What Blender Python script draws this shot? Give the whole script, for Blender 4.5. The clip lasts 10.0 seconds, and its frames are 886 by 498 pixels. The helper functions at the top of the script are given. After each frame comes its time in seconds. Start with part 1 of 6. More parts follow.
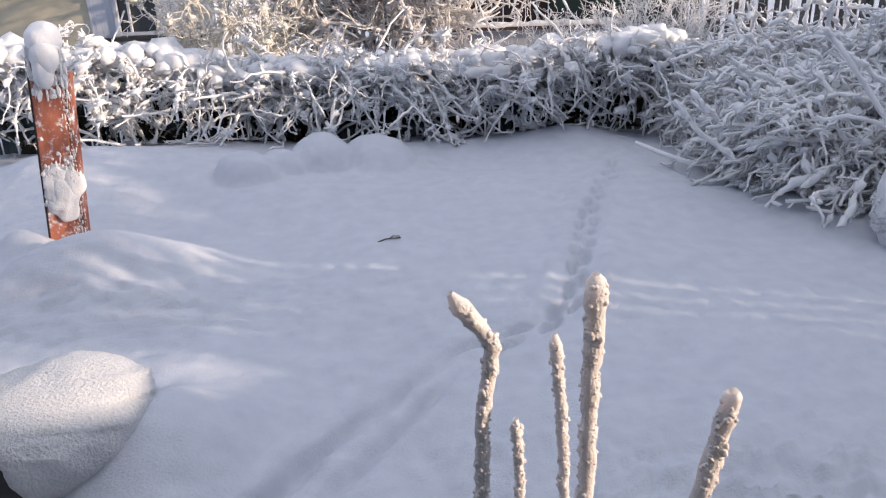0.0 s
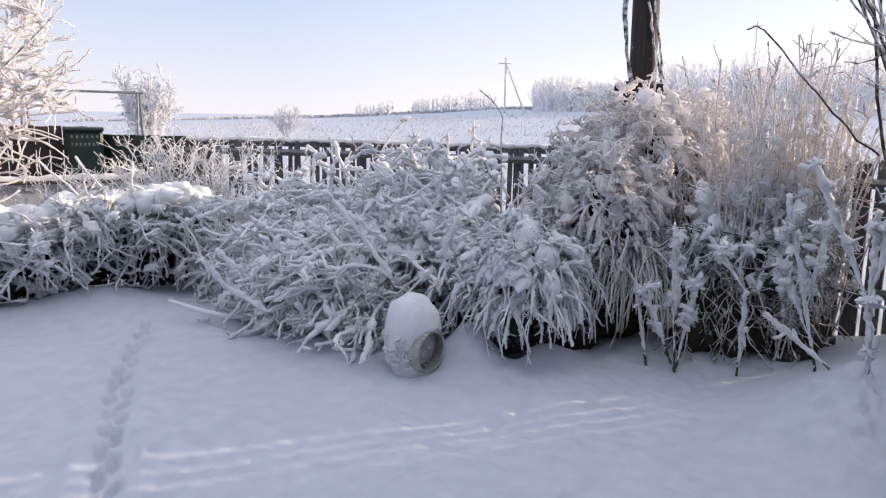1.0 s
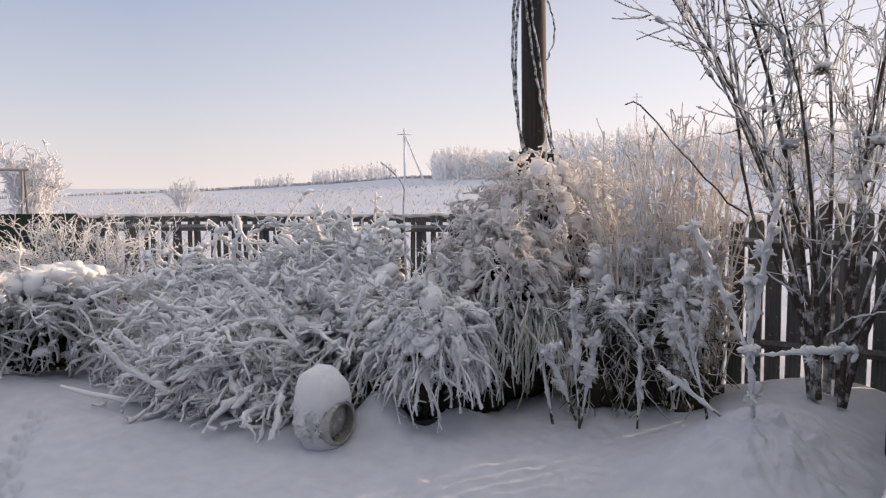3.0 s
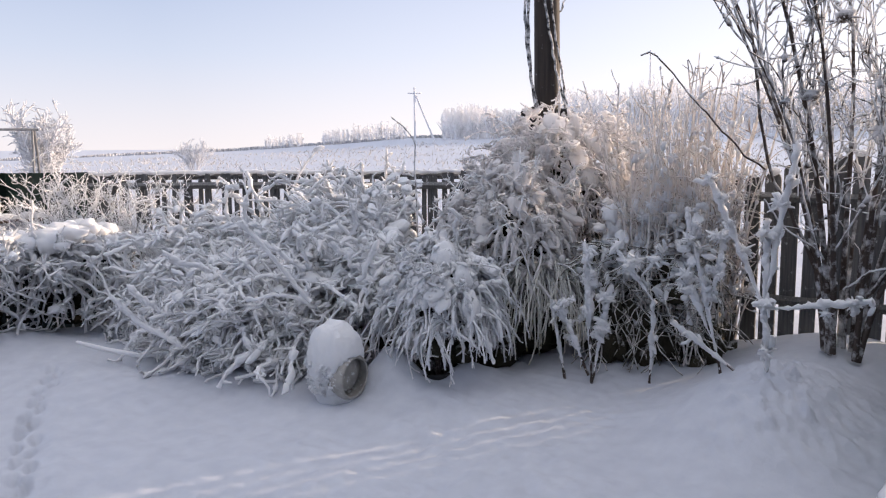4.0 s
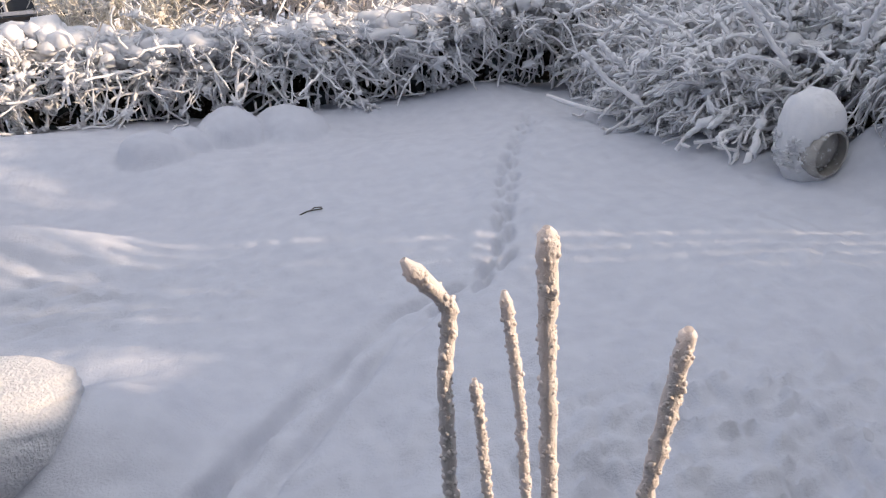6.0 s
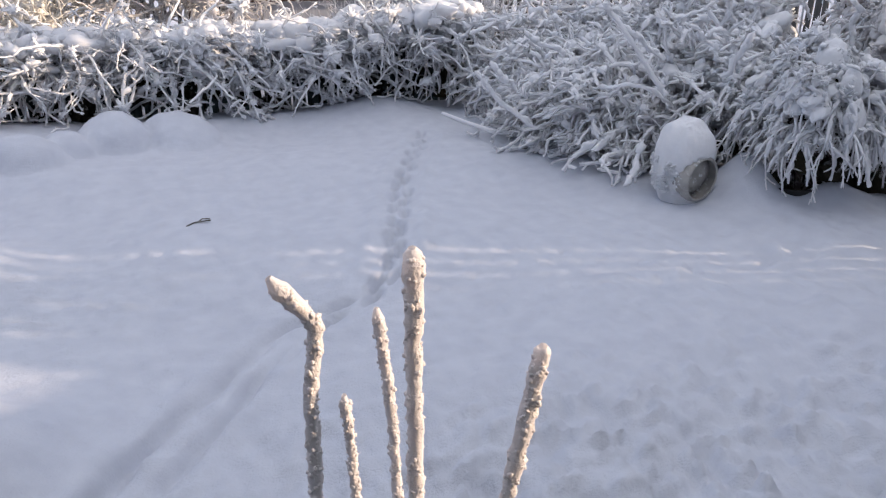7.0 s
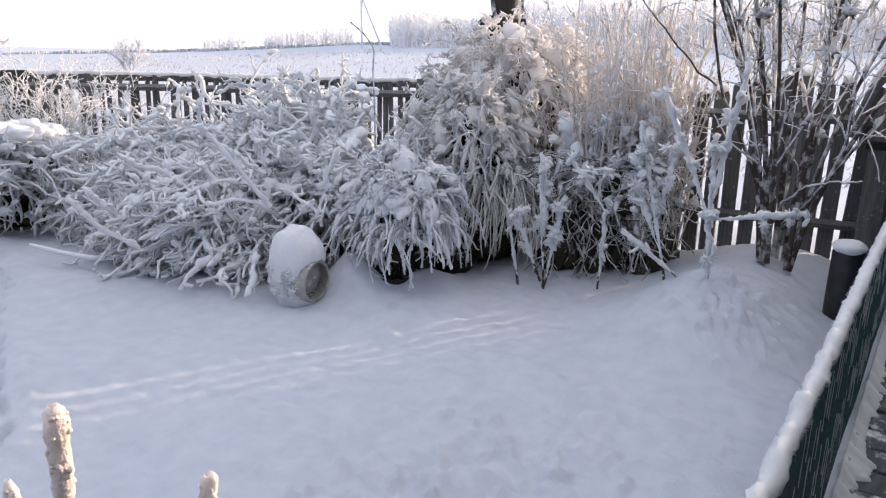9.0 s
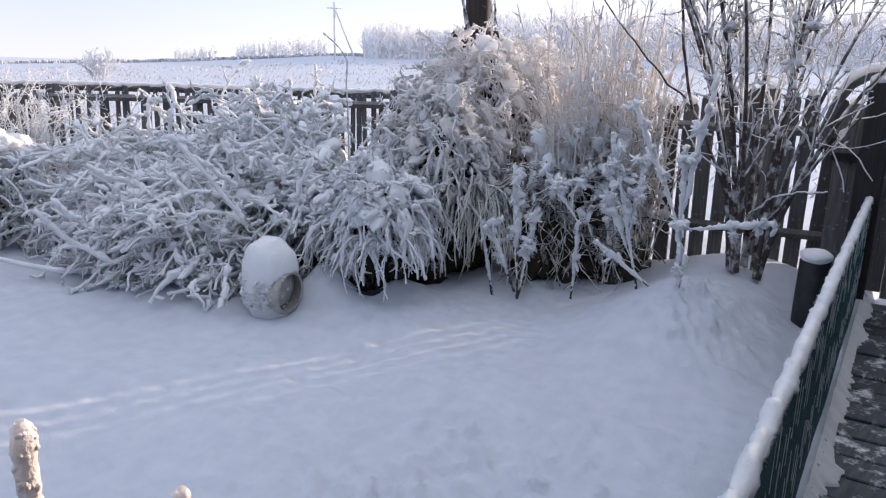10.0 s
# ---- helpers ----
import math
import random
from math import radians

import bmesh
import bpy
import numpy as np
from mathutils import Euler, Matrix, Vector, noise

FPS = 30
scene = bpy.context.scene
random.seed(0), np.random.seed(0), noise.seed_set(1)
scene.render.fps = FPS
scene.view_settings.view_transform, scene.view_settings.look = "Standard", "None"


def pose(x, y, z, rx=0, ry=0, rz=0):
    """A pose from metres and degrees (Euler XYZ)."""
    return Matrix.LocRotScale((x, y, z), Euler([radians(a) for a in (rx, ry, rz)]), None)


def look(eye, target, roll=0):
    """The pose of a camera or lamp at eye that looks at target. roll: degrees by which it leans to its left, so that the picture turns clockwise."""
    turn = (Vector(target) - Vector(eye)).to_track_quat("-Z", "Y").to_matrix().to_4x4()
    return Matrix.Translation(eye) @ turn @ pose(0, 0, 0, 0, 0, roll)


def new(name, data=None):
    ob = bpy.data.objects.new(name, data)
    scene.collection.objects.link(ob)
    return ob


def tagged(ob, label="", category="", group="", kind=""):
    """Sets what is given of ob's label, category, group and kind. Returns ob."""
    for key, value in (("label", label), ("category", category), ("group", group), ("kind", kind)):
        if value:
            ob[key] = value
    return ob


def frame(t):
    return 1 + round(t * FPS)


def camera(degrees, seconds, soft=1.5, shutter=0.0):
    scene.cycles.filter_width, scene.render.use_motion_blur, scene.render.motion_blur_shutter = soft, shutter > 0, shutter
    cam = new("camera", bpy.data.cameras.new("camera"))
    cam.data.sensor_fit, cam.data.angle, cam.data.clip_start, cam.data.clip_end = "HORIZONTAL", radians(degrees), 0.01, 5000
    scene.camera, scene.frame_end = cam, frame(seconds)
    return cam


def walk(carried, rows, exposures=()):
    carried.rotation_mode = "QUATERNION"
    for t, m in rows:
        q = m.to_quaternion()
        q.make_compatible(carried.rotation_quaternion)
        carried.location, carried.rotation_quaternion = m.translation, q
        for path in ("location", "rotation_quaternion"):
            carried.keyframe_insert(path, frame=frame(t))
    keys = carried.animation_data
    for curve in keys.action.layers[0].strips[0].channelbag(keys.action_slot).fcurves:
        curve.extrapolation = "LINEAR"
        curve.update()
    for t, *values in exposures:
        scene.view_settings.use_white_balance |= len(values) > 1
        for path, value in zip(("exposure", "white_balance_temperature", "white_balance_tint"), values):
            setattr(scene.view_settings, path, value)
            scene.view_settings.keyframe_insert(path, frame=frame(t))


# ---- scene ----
cam = camera(62.25, 10.0, soft=1.2)


def aim(x, y, z, yaw, pitch, roll):
    """A camera pose from its place, heading to the left, tilt upward and roll, in degrees."""
    return pose(x, y, z, 90 + pitch, 0, yaw) @ pose(0, 0, 0, 0, 0, roll)


PATH = [
    (0, aim(0.005, 0.034, 1.741, -0.00, -20.94, -2.01)),
    (0.2, aim(0.041, 0.033, 1.753, -8.96, -20.48, -0.51)),
    (0.5, aim(0.085, 0.034, 1.771, -23.07, -16.26, 1.15)),
    (1, aim(0.152, 0.026, 1.849, -35.02, -10.21, 0.98)),
    (1.5, aim(0.126, 0.012, 1.868, -36.29, -7.08, 0.25)),
    (2, aim(0.108, -0.003, 1.869, -36.58, -5.38, 0.20)),
    (2.5, aim(0.083, -0.034, 1.882, -39.86, -4.56, 0.34)),
    (2.7, aim(0.070, -0.055, 1.881, -41.85, -4.41, 0.28)),
    (3.8, aim(0.094, -0.029, 1.821, -42.68, -6.08, -0.47)),
    (4, aim(0.090, -0.022, 1.826, -41.64, -7.95, -0.50)),
    (4.5, aim(0.028, 0.010, 1.828, -33.71, -11.84, -1.87)),
    (5, aim(-0.021, 0.047, 1.768, -21.29, -18.61, -3.99)),
    (5.5, aim(-0.052, 0.059, 1.739, -9.48, -21.79, -4.44)),
    (5.7, aim(-0.056, 0.068, 1.731, -6.67, -23.19, -4.49)),
    (6.8, aim(0.012, 0.034, 1.740, -9.70, -24.48, -1.70)),
    (7, aim(0.005, 0.026, 1.753, -15.25, -23.32, -0.16)),
    (7.5, aim(-0.035, 0.042, 1.772, -24.75, -20.88, -0.37)),
    (8, aim(-0.053, 0.044, 1.771, -34.60, -19.49, 0.85)),
    (8.5, aim(-0.066, -0.010, 1.796, -41.83, -16.57, 1.11)),
    (9, aim(-0.083, -0.045, 1.816, -46.04, -14.76, 1.26)),
    (9.5, aim(-0.092, -0.056, 1.817, -47.85, -13.69, 1.57)),
    (10, aim(-0.086, -0.046, 1.817, -48.12, -13.87, 1.53)),
]

EXPOSURES = [(0.0, 0.42, 6170, 14), (0.5, 0.56, 5950, 13), (1.0, 0.53, 6230, 14), (1.5, 0.28, 6360, 15), (2.0, 0.08, 6580, 15), (2.6, 0.16, 6880, 15), (3.8, 0.48, 6630, 15), (4.4, 0.54, 6100, 14), (5.0, 0.6, 6150, 14), (5.6, 0.49, 6580, 14), (7.0, 0.54, 6280, 14), (8.0, 0.66, 6380, 14), (8.5, 0.81, 6430, 14), (9.0, 0.76, 6380, 13), (9.5, 0.64, 6080, 13), (10.0, 0.6, 5980, 13)]
walk(cam, PATH, EXPOSURES)
SKY_STRENGTH, VEIL_STRENGTH, SUN_STRENGTH = 0.008, 0.83, 5.0

# ---------------------------------------------------------------- light
SUN_EL = radians(11.0)
SUN_AZ = radians(104.0)          # clockwise from +y
world = bpy.data.worlds.new("winter_sky")
scene.world = world
world.use_nodes = True
wn = world.node_tree.nodes
wl = world.node_tree.links
sky = wn.new("ShaderNodeTexSky")
sky.sky_type = "NISHITA"
sky.sun_disc = False
sky.sun_elevation = SUN_EL
sky.sun_rotation = SUN_AZ
sky.air_density, sky.dust_density, sky.ozone_density = 1.0, 0.8, 3.0
# hazy winter sky: clear-air scattering under an even veil of ice mist, palest at the horizon
wco = wn.new("ShaderNodeTexCoord")
wsep = wn.new("ShaderNodeSeparateXYZ")
wl.new(wco.outputs["Generated"], wsep.inputs[0])
veil = wn.new("ShaderNodeValToRGB")
for item, (p_, c_) in zip([veil.color_ramp.elements[0], veil.color_ramp.elements[1], veil.color_ramp.elements.new(0.12), veil.color_ramp.elements.new(0.36)],
                          [(0.0, (0.79, 0.755, 0.755)), (1.0, (0.12, 0.20, 0.40)), (0.12, (0.55, 0.61, 0.715)), (0.36, (0.20, 0.31, 0.53))]):
    item.position, item.color = p_, (*c_, 1.0)
wl.new(wsep.outputs["Z"], veil.inputs["Fac"])
veil_bg = wn.new("ShaderNodeBackground")
veil_bg.inputs["Strength"].default_value = VEIL_STRENGTH
wl.new(veil.outputs[0], veil_bg.inputs["Color"])
# broad glow of the low sun through the mist
wdot = wn.new("ShaderNodeVectorMath")
wdot.operation = "DOT_PRODUCT"
wl.new(wco.outputs["Generated"], wdot.inputs[0])
wdot.inputs[1].default_value = (math.sin(SUN_AZ) * math.cos(SUN_EL), math.cos(SUN_AZ) * math.cos(SUN_EL), math.sin(SUN_EL))
mist = wn.new("ShaderNodeValToRGB")
for item, (p_, c_) in zip([mist.color_ramp.elements[0], mist.color_ramp.elements[1], mist.color_ramp.elements.new(0.6), mist.color_ramp.elements.new(0.92)],
                          [(0.15, (0, 0, 0)), (1.0, (0.9, 0.78, 0.66)), (0.6, (0.16, 0.135, 0.115)), (0.92, (0.36, 0.31, 0.27))]):
    item.position, item.color = p_, (*c_, 1.0)
wl.new(wdot.outputs["Value"], mist.inputs["Fac"])
mist_bg = wn.new("ShaderNodeBackground")
mist_bg.inputs["Strength"].default_value = VEIL_STRENGTH
wl.new(mist.outputs[0], mist_bg.inputs["Color"])
glow_add = wn.new("ShaderNodeAddShader")
wl.new(veil_bg.outputs[0], glow_add.inputs[0])
wl.new(mist_bg.outputs[0], glow_add.inputs[1])
both = wn.new("ShaderNodeAddShader")
wn["Background"].inputs["Strength"].default_value = SKY_STRENGTH
wl.new(sky.outputs[0], wn["Background"].inputs["Color"])
wl.new(wn["Background"].outputs[0], both.inputs[0])
wl.new(glow_add.outputs[0], both.inputs[1])
wl.new(both.outputs[0], wn["World Output"].inputs["Surface"])

lamp = bpy.data.lights.new("sun", "SUN")
lamp.energy, lamp.angle, lamp.color = SUN_STRENGTH, radians(0.6), (1.0, 0.77, 0.54)
sun = new("sun", lamp)
to_sun = Vector((math.sin(SUN_AZ) * math.cos(SUN_EL), math.cos(SUN_AZ) * math.cos(SUN_EL), math.sin(SUN_EL)))
sun.matrix_world = look(to_sun * 60, (0, 0, 0))


# ---------------------------------------------------------------- materials
def material(name):
    m = bpy.data.materials.new(name)
    m.use_nodes = True
    t = m.node_tree
    return m, t.nodes, t.links, t.nodes["Principled BSDF"]


def noise_node(nodes, links, scale, detail=4.0, rough=0.55, space="Object"):
    co = nodes.new("ShaderNodeTexCoord")
    n = nodes.new("ShaderNodeTexNoise")
    n.inputs["Scale"].default_value = scale
    n.inputs["Detail"].default_value = detail
    n.inputs["Roughness"].default_value = rough
    links.new(co.outputs[space], n.inputs["Vector"])
    return n


def ramp(nodes, links, source, stops):
    r = nodes.new("ShaderNodeValToRGB")
    e = r.color_ramp.elements
    while len(e) < len(stops):
        e.new(0.5)
    for item, (p, c) in zip(e, stops):
        item.position, item.color = p, (*c, 1.0)
    links.new(source, r.inputs["Fac"])
    return r


def bump(nodes, links, bsdf, heights, distance):
    b = nodes.new("ShaderNodeBump")
    b.inputs["Distance"].default_value = distance
    b.inputs["Strength"].default_value = 1.0
    links.new(heights, b.inputs["Height"])
    links.new(b.outputs[0], bsdf.inputs["Normal"])


def add_two(nodes, links, a, ka, b, kb):
    m1 = nodes.new("ShaderNodeMath")
    m1.operation = "MULTIPLY"
    m1.inputs[1].default_value = ka
    links.new(a, m1.inputs[0])
    m2 = nodes.new("ShaderNodeMath")
    m2.operation = "MULTIPLY_ADD"
    m2.inputs[1].default_value = kb
    links.new(b, m2.inputs[0])
    links.new(m1.outputs[0], m2.inputs[2])
    return m2.outputs[0]


def glow_through(n, l, p, colour, share):
    """Loose ice crystals let part of the light through."""
    tr = n.new("ShaderNodeBsdfTranslucent")
    l.new(colour, tr.inputs["Color"])
    mx = n.new("ShaderNodeMixShader")
    if isinstance(share, float):
        mx.inputs[0].default_value = share
    else:
        l.new(share, mx.inputs[0])
    l.new(p.outputs[0], mx.inputs[1])
    l.new(tr.outputs[0], mx.inputs[2])
    l.new(mx.outputs[0], n["Material Output"].inputs["Surface"])


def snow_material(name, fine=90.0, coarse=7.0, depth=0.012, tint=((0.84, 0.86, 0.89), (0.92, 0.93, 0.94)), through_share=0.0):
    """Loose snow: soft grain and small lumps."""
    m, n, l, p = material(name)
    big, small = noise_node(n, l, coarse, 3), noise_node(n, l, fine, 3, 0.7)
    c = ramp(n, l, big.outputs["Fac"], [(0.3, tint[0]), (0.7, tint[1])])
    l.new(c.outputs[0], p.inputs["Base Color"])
    p.inputs["Roughness"].default_value = 0.62
    p.inputs["Specular IOR Level"].default_value = 0.25
    h = add_two(n, l, big.outputs["Fac"], 1.0, small.outputs["Fac"], 0.45)
    bump(n, l, p, h, depth)
    if through_share:
        glow_through(n, l, p, c.outputs[0], through_share)
    return m


def frosted(name, bark, frost=(0.955, 0.955, 0.965), amount=0.5, scale=14.0, upward=0.35, second=None):
    """Twigs with hoar frost: frost clings in patches and lies thicker on top."""
    m, n, l, p = material(name)
    patch, grain = noise_node(n, l, scale, 4, 0.65), noise_node(n, l, 160.0, 2, 0.6)
    geo = n.new("ShaderNodeNewGeometry")
    sep = n.new("ShaderNodeSeparateXYZ")
    l.new(geo.outputs["Normal"], sep.inputs[0])
    s = add_two(n, l, sep.outputs["Z"], upward, patch.outputs["Fac"], 1.3)
    off = n.new("ShaderNodeMath")
    off.operation = "ADD"
    off.inputs[1].default_value = amount - 0.65
    l.new(s, off.inputs[0])
    fac = ramp(n, l, off.outputs[0], [(0.30, (0, 0, 0)), (0.62, (1, 1, 1))])
    wood = ramp(n, l, grain.outputs["Fac"], [(0.3, bark), (0.75, second or tuple(1.7 * v for v in bark))])
    mix = n.new("ShaderNodeMix")
    mix.data_type = "RGBA"
    l.new(fac.outputs[0], mix.inputs["Factor"])
    l.new(wood.outputs[0], mix.inputs[6])
    mix.inputs[7].default_value = (*frost, 1.0)
    l.new(mix.outputs[2], p.inputs["Base Color"])
    p.inputs["Roughness"].default_value = 0.75
    p.inputs["Specular IOR Level"].default_value = 0.2
    bump(n, l, p, grain.outputs["Fac"], 0.004)
    part_ = n.new("ShaderNodeMath")
    part_.operation = "MULTIPLY"
    part_.inputs[1].default_value = 0.34
    l.new(fac.outputs[0], part_.inputs[0])
    glow_through(n, l, p, mix.outputs[2], part_.outputs[0])
    return m


def wood_material(name, dark, light, frost=0.0, grain=(60.0, 60.0, 3.0), rough=0.8, patch=22.0, space="Object"):
    """Weathered boards with long grain, dirt and a dusting of rime."""
    m, n, l, p = material(name)
    co = n.new("ShaderNodeTexCoord")
    mp = n.new("ShaderNodeMapping")
    mp.inputs["Scale"].default_value = grain
    l.new(co.outputs["Object"], mp.inputs["Vector"])
    g = n.new("ShaderNodeTexNoise")
    g.inputs["Scale"].default_value = 1.0
    g.inputs["Detail"].default_value = 5.0
    l.new(mp.outputs[0], g.inputs["Vector"])
    c = ramp(n, l, g.outputs["Fac"], [(0.28, dark), (0.75, light)])
    info = n.new("ShaderNodeObjectInfo")
    hsv = n.new("ShaderNodeHueSaturation")
    var = n.new("ShaderNodeMapRange")
    var.inputs["To Min"].default_value, var.inputs["To Max"].default_value = 0.7, 1.35
    l.new(info.outputs["Random"], var.inputs["Value"])
    l.new(var.outputs[0], hsv.inputs["Value"])
    l.new(c.outputs[0], hsv.inputs["Color"])
    rime = noise_node(n, l, patch, 5, 0.75, space)
    f = ramp(n, l, rime.outputs["Fac"], [(0.66 - frost, (0, 0, 0)), (0.80 - frost, (1, 1, 1))])
    mix = n.new("ShaderNodeMix")
    mix.data_type = "RGBA"
    l.new(f.outputs[0], mix.inputs["Factor"])
    l.new(hsv.outputs[0], mix.inputs[6])
    mix.inputs[7].default_value = (0.78, 0.80, 0.84, 1)
    l.new(mix.outputs[2], p.inputs["Base Color"])
    p.inputs["Roughness"].default_value = rough
    bump(n, l, p, g.outputs["Fac"], 0.004)
    return m


# darker and bluer than clean snow: the yard's shade is mixed into the tint
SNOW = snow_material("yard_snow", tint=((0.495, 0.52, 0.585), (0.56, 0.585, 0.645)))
CLUMP = snow_material("settled_snow", 60.0, 12.0, 0.010, ((0.90, 0.91, 0.93), (0.95, 0.95, 0.96)), through_share=0.32)
# pinkish tint stands for low sunlight filtering through the hoar
SUNHOAR = snow_material("sun_tinted_hoar", 70.0, 14.0, 0.008, ((0.93, 0.905, 0.895), (0.97, 0.95, 0.94)), through_share=0.5)
CRUST = snow_material("rimed_crust", 170.0, 75.0, 0.022, ((0.74, 0.75, 0.77), (0.86, 0.86, 0.87)))
CANE = frosted("frosted_canes", (0.085, 0.065, 0.052), amount=1.04, upward=0.30)
WEEP = frosted("frosted_weeping_twigs", (0.14, 0.12, 0.075), amount=1.0, second=(0.17, 0.15, 0.08))
STRAW = frosted("frosted_straw", (0.30, 0.22, 0.165), frost=(0.93, 0.89, 0.86), amount=0.70, second=(0.48, 0.36, 0.28))
WITHER = frosted("frosted_withered_stems", (0.050, 0.048, 0.034), frost=(0.86, 0.85, 0.84), amount=0.42, second=(0.13, 0.115, 0.08))
HAY = frosted("frosted_green_straw", (0.22, 0.20, 0.10), frost=(0.90, 0.89, 0.84), amount=0.66, second=(0.42, 0.37, 0.20))
# warm sunlight on the high crown is put into the pinkish frost colour
CROWN = frosted("sun_tinted_crown_twigs", (0.20, 0.14, 0.10), frost=(0.97, 0.935, 0.92), amount=1.0, second=(0.26, 0.18, 0.12))
VINE = frosted("frosted_vine", (0.11, 0.09, 0.065), amount=1.0, upward=0.40)
BARK = frosted("dark_bark", (0.055, 0.042, 0.036), amount=0.33, upward=0.25, scale=9.0)
TWIG = frosted("rimed_twigs", (0.05, 0.038, 0.032), amount=0.56, upward=0.3)
STALK = frosted("rime_crusted_stalk", (0.36, 0.28, 0.24), frost=(0.86, 0.81, 0.79), amount=0.98, scale=40.0, second=(0.42, 0.30, 0.22))
# distant haze is put into this pale base colour
HAZEFROST = frosted("haze_pale_frost", (0.60, 0.60, 0.62), frost=(0.86, 0.86, 0.88), amount=0.5, scale=0.6)
# far haze put in: pale boughs, half transparent, so what lies behind shows through
HAZEWOOD = frosted("hazy_frosted_boughs", (0.84, 0.83, 0.84), frost=(0.93, 0.92, 0.92), amount=0.5, scale=0.6)
fn_, fl_ = HAZEWOOD.node_tree.nodes, HAZEWOOD.node_tree.links
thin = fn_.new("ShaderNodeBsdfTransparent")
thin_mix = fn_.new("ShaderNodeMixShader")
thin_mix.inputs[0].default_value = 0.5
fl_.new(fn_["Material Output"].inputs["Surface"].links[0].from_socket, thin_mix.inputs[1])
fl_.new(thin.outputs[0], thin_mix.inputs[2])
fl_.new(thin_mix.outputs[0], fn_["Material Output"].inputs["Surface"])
# near-black: painted shade for gaps in the plants, also the dark twig
SHADE_AND_TWIG = frosted("dark_fill_and_twig", (0.020, 0.018, 0.012), amount=0.10, second=(0.06, 0.05, 0.03))
BOARD = wood_material("grey_fence_board", (0.075, 0.075, 0.078), (0.17, 0.17, 0.165), 0.06)
GREENBOARD = wood_material("faded_green_board", (0.030, 0.045, 0.045), (0.09, 0.12, 0.12), 0.03)
DARKWOOD = wood_material("tarred_wood", (0.010, 0.010, 0.011), (0.03, 0.028, 0.028), 0.0)
POLEWOOD = wood_material("creosoted_pole", (0.012, 0.009, 0.008), (0.045, 0.034, 0.028), 0.015, (25.0, 25.0, 1.5))
BROWNBOARD = wood_material("brown_fence_board", (0.028, 0.018, 0.016), (0.06, 0.04, 0.035), 0.0)
WALKWOOD = wood_material("wet_walk_board", (0.022, 0.028, 0.034), (0.07, 0.078, 0.088), 0.13, (4.0, 40.0, 40.0), 0.6, 4.5)
RUST = wood_material("rust_red_paint", (0.20, 0.055, 0.032), (0.44, 0.16, 0.095), 0.13, (18.0, 18.0, 6.0), 0.7, 13.0)
TEAL = wood_material("teal_sheet_metal", (0.022, 0.070, 0.080), (0.045, 0.125, 0.14), 0.0, (8.0, 8.0, 4.0), 0.4)
GREENPAINT = wood_material("dark_green_paint", (0.008, 0.022, 0.017), (0.016, 0.04, 0.03), -0.03, (6.0, 6.0, 6.0), 0.45)
RUBBER = wood_material("grey_painted_rubber", (0.24, 0.23, 0.21), (0.40, 0.38, 0.35), 0.10, (14.0, 14.0, 14.0), 0.7)
BLACK_AND_HOLLOWS = wood_material("black_rubber_and_hollows", (0.010, 0.010, 0.011), (0.03, 0.03, 0.03), -0.03, (14.0, 14.0, 14.0), 0.6)
CABLE = frosted("rimed_cable", (0.012, 0.012, 0.013), amount=0.45, upward=0.2, scale=20.0)
PLASTER = wood_material("yellowed_house_wall", (0.42, 0.38, 0.28), (0.58, 0.53, 0.40), 0.0, (3.0, 3.0, 3.0))
BLUEGREY = wood_material("blue_grey_house_board", (0.30, 0.32, 0.37), (0.42, 0.44, 0.48), 0.0, (30.0, 30.0, 2.0))
STEEL = wood_material("weathered_steel", (0.12, 0.12, 0.12), (0.22, 0.22, 0.22), 0.06, (20.0, 20.0, 20.0), 0.6)
GLASS, gn, gl, gp = material("window_glass")
gp.inputs["Base Color"].default_value = (0.02, 0.025, 0.03, 1)
gp.inputs["Roughness"].default_value = 0.08
gpn = noise_node(gn, gl, 3.0)
bump(gn, gl, gp, gpn.outputs["Fac"], 0.002)

# ---------------------------------------------------------------- mesh helpers
rng = np.random.default_rng(7)


class Buf:
    """Collects vertices and faces of one mesh."""

    def __init__(self):
        self.v, self.f, self.n = [], [], 0

    def add(self, v, f):
        v = np.asarray(v, float).reshape(-1, 3)
        self.v.append(v)
        self.f.append(np.asarray(f, int) + self.n)
        self.n += len(v)

    def mesh(self, name, mat, smooth=True):
        me = bpy.data.meshes.new(name)
        v = np.concatenate(self.v)
        me.vertices.add(len(v))
        me.vertices.foreach_set("co", v.ravel())
        counts = np.concatenate([np.full(len(f), f.shape[1]) for f in self.f])
        idx = np.concatenate([f.ravel() for f in self.f])
        me.loops.add(len(idx))
        me.loops.foreach_set("vertex_index", idx)
        me.polygons.add(len(counts))
        me.polygons.foreach_set("loop_start", np.r_[0, np.cumsum(counts)[:-1]])
        me.polygons.foreach_set("use_smooth", np.full(len(counts), smooth))
        me.update(calc_edges=True)
        me.validate()
        me.materials.append(mat)
        return me


def part(name, source, mat, parent=None, label="", smooth=True, kind=""):
    """A mesh object from a Buf or a bmesh, under a thing or a part."""
    if isinstance(source, Buf):
        me = source.mesh(name, mat, smooth)
    else:
        me = bpy.data.meshes.new(name)
        source.to_mesh(me)
        source.free()
        me.materials.append(mat)
        if smooth:
            me.polygons.foreach_set("use_smooth", np.full(len(me.polygons), True))
    ob = new(name, me)
    ob.parent = parent
    return tagged(ob, label, kind=kind)


def thing(name, label, category, at=(0, 0, 0), group="", turn=0.0):
    ob = new(name)
    ob.empty_display_size = 0.1
    ob.matrix_world = pose(*at, 0, 0, turn)
    return tagged(ob, label, category, group)


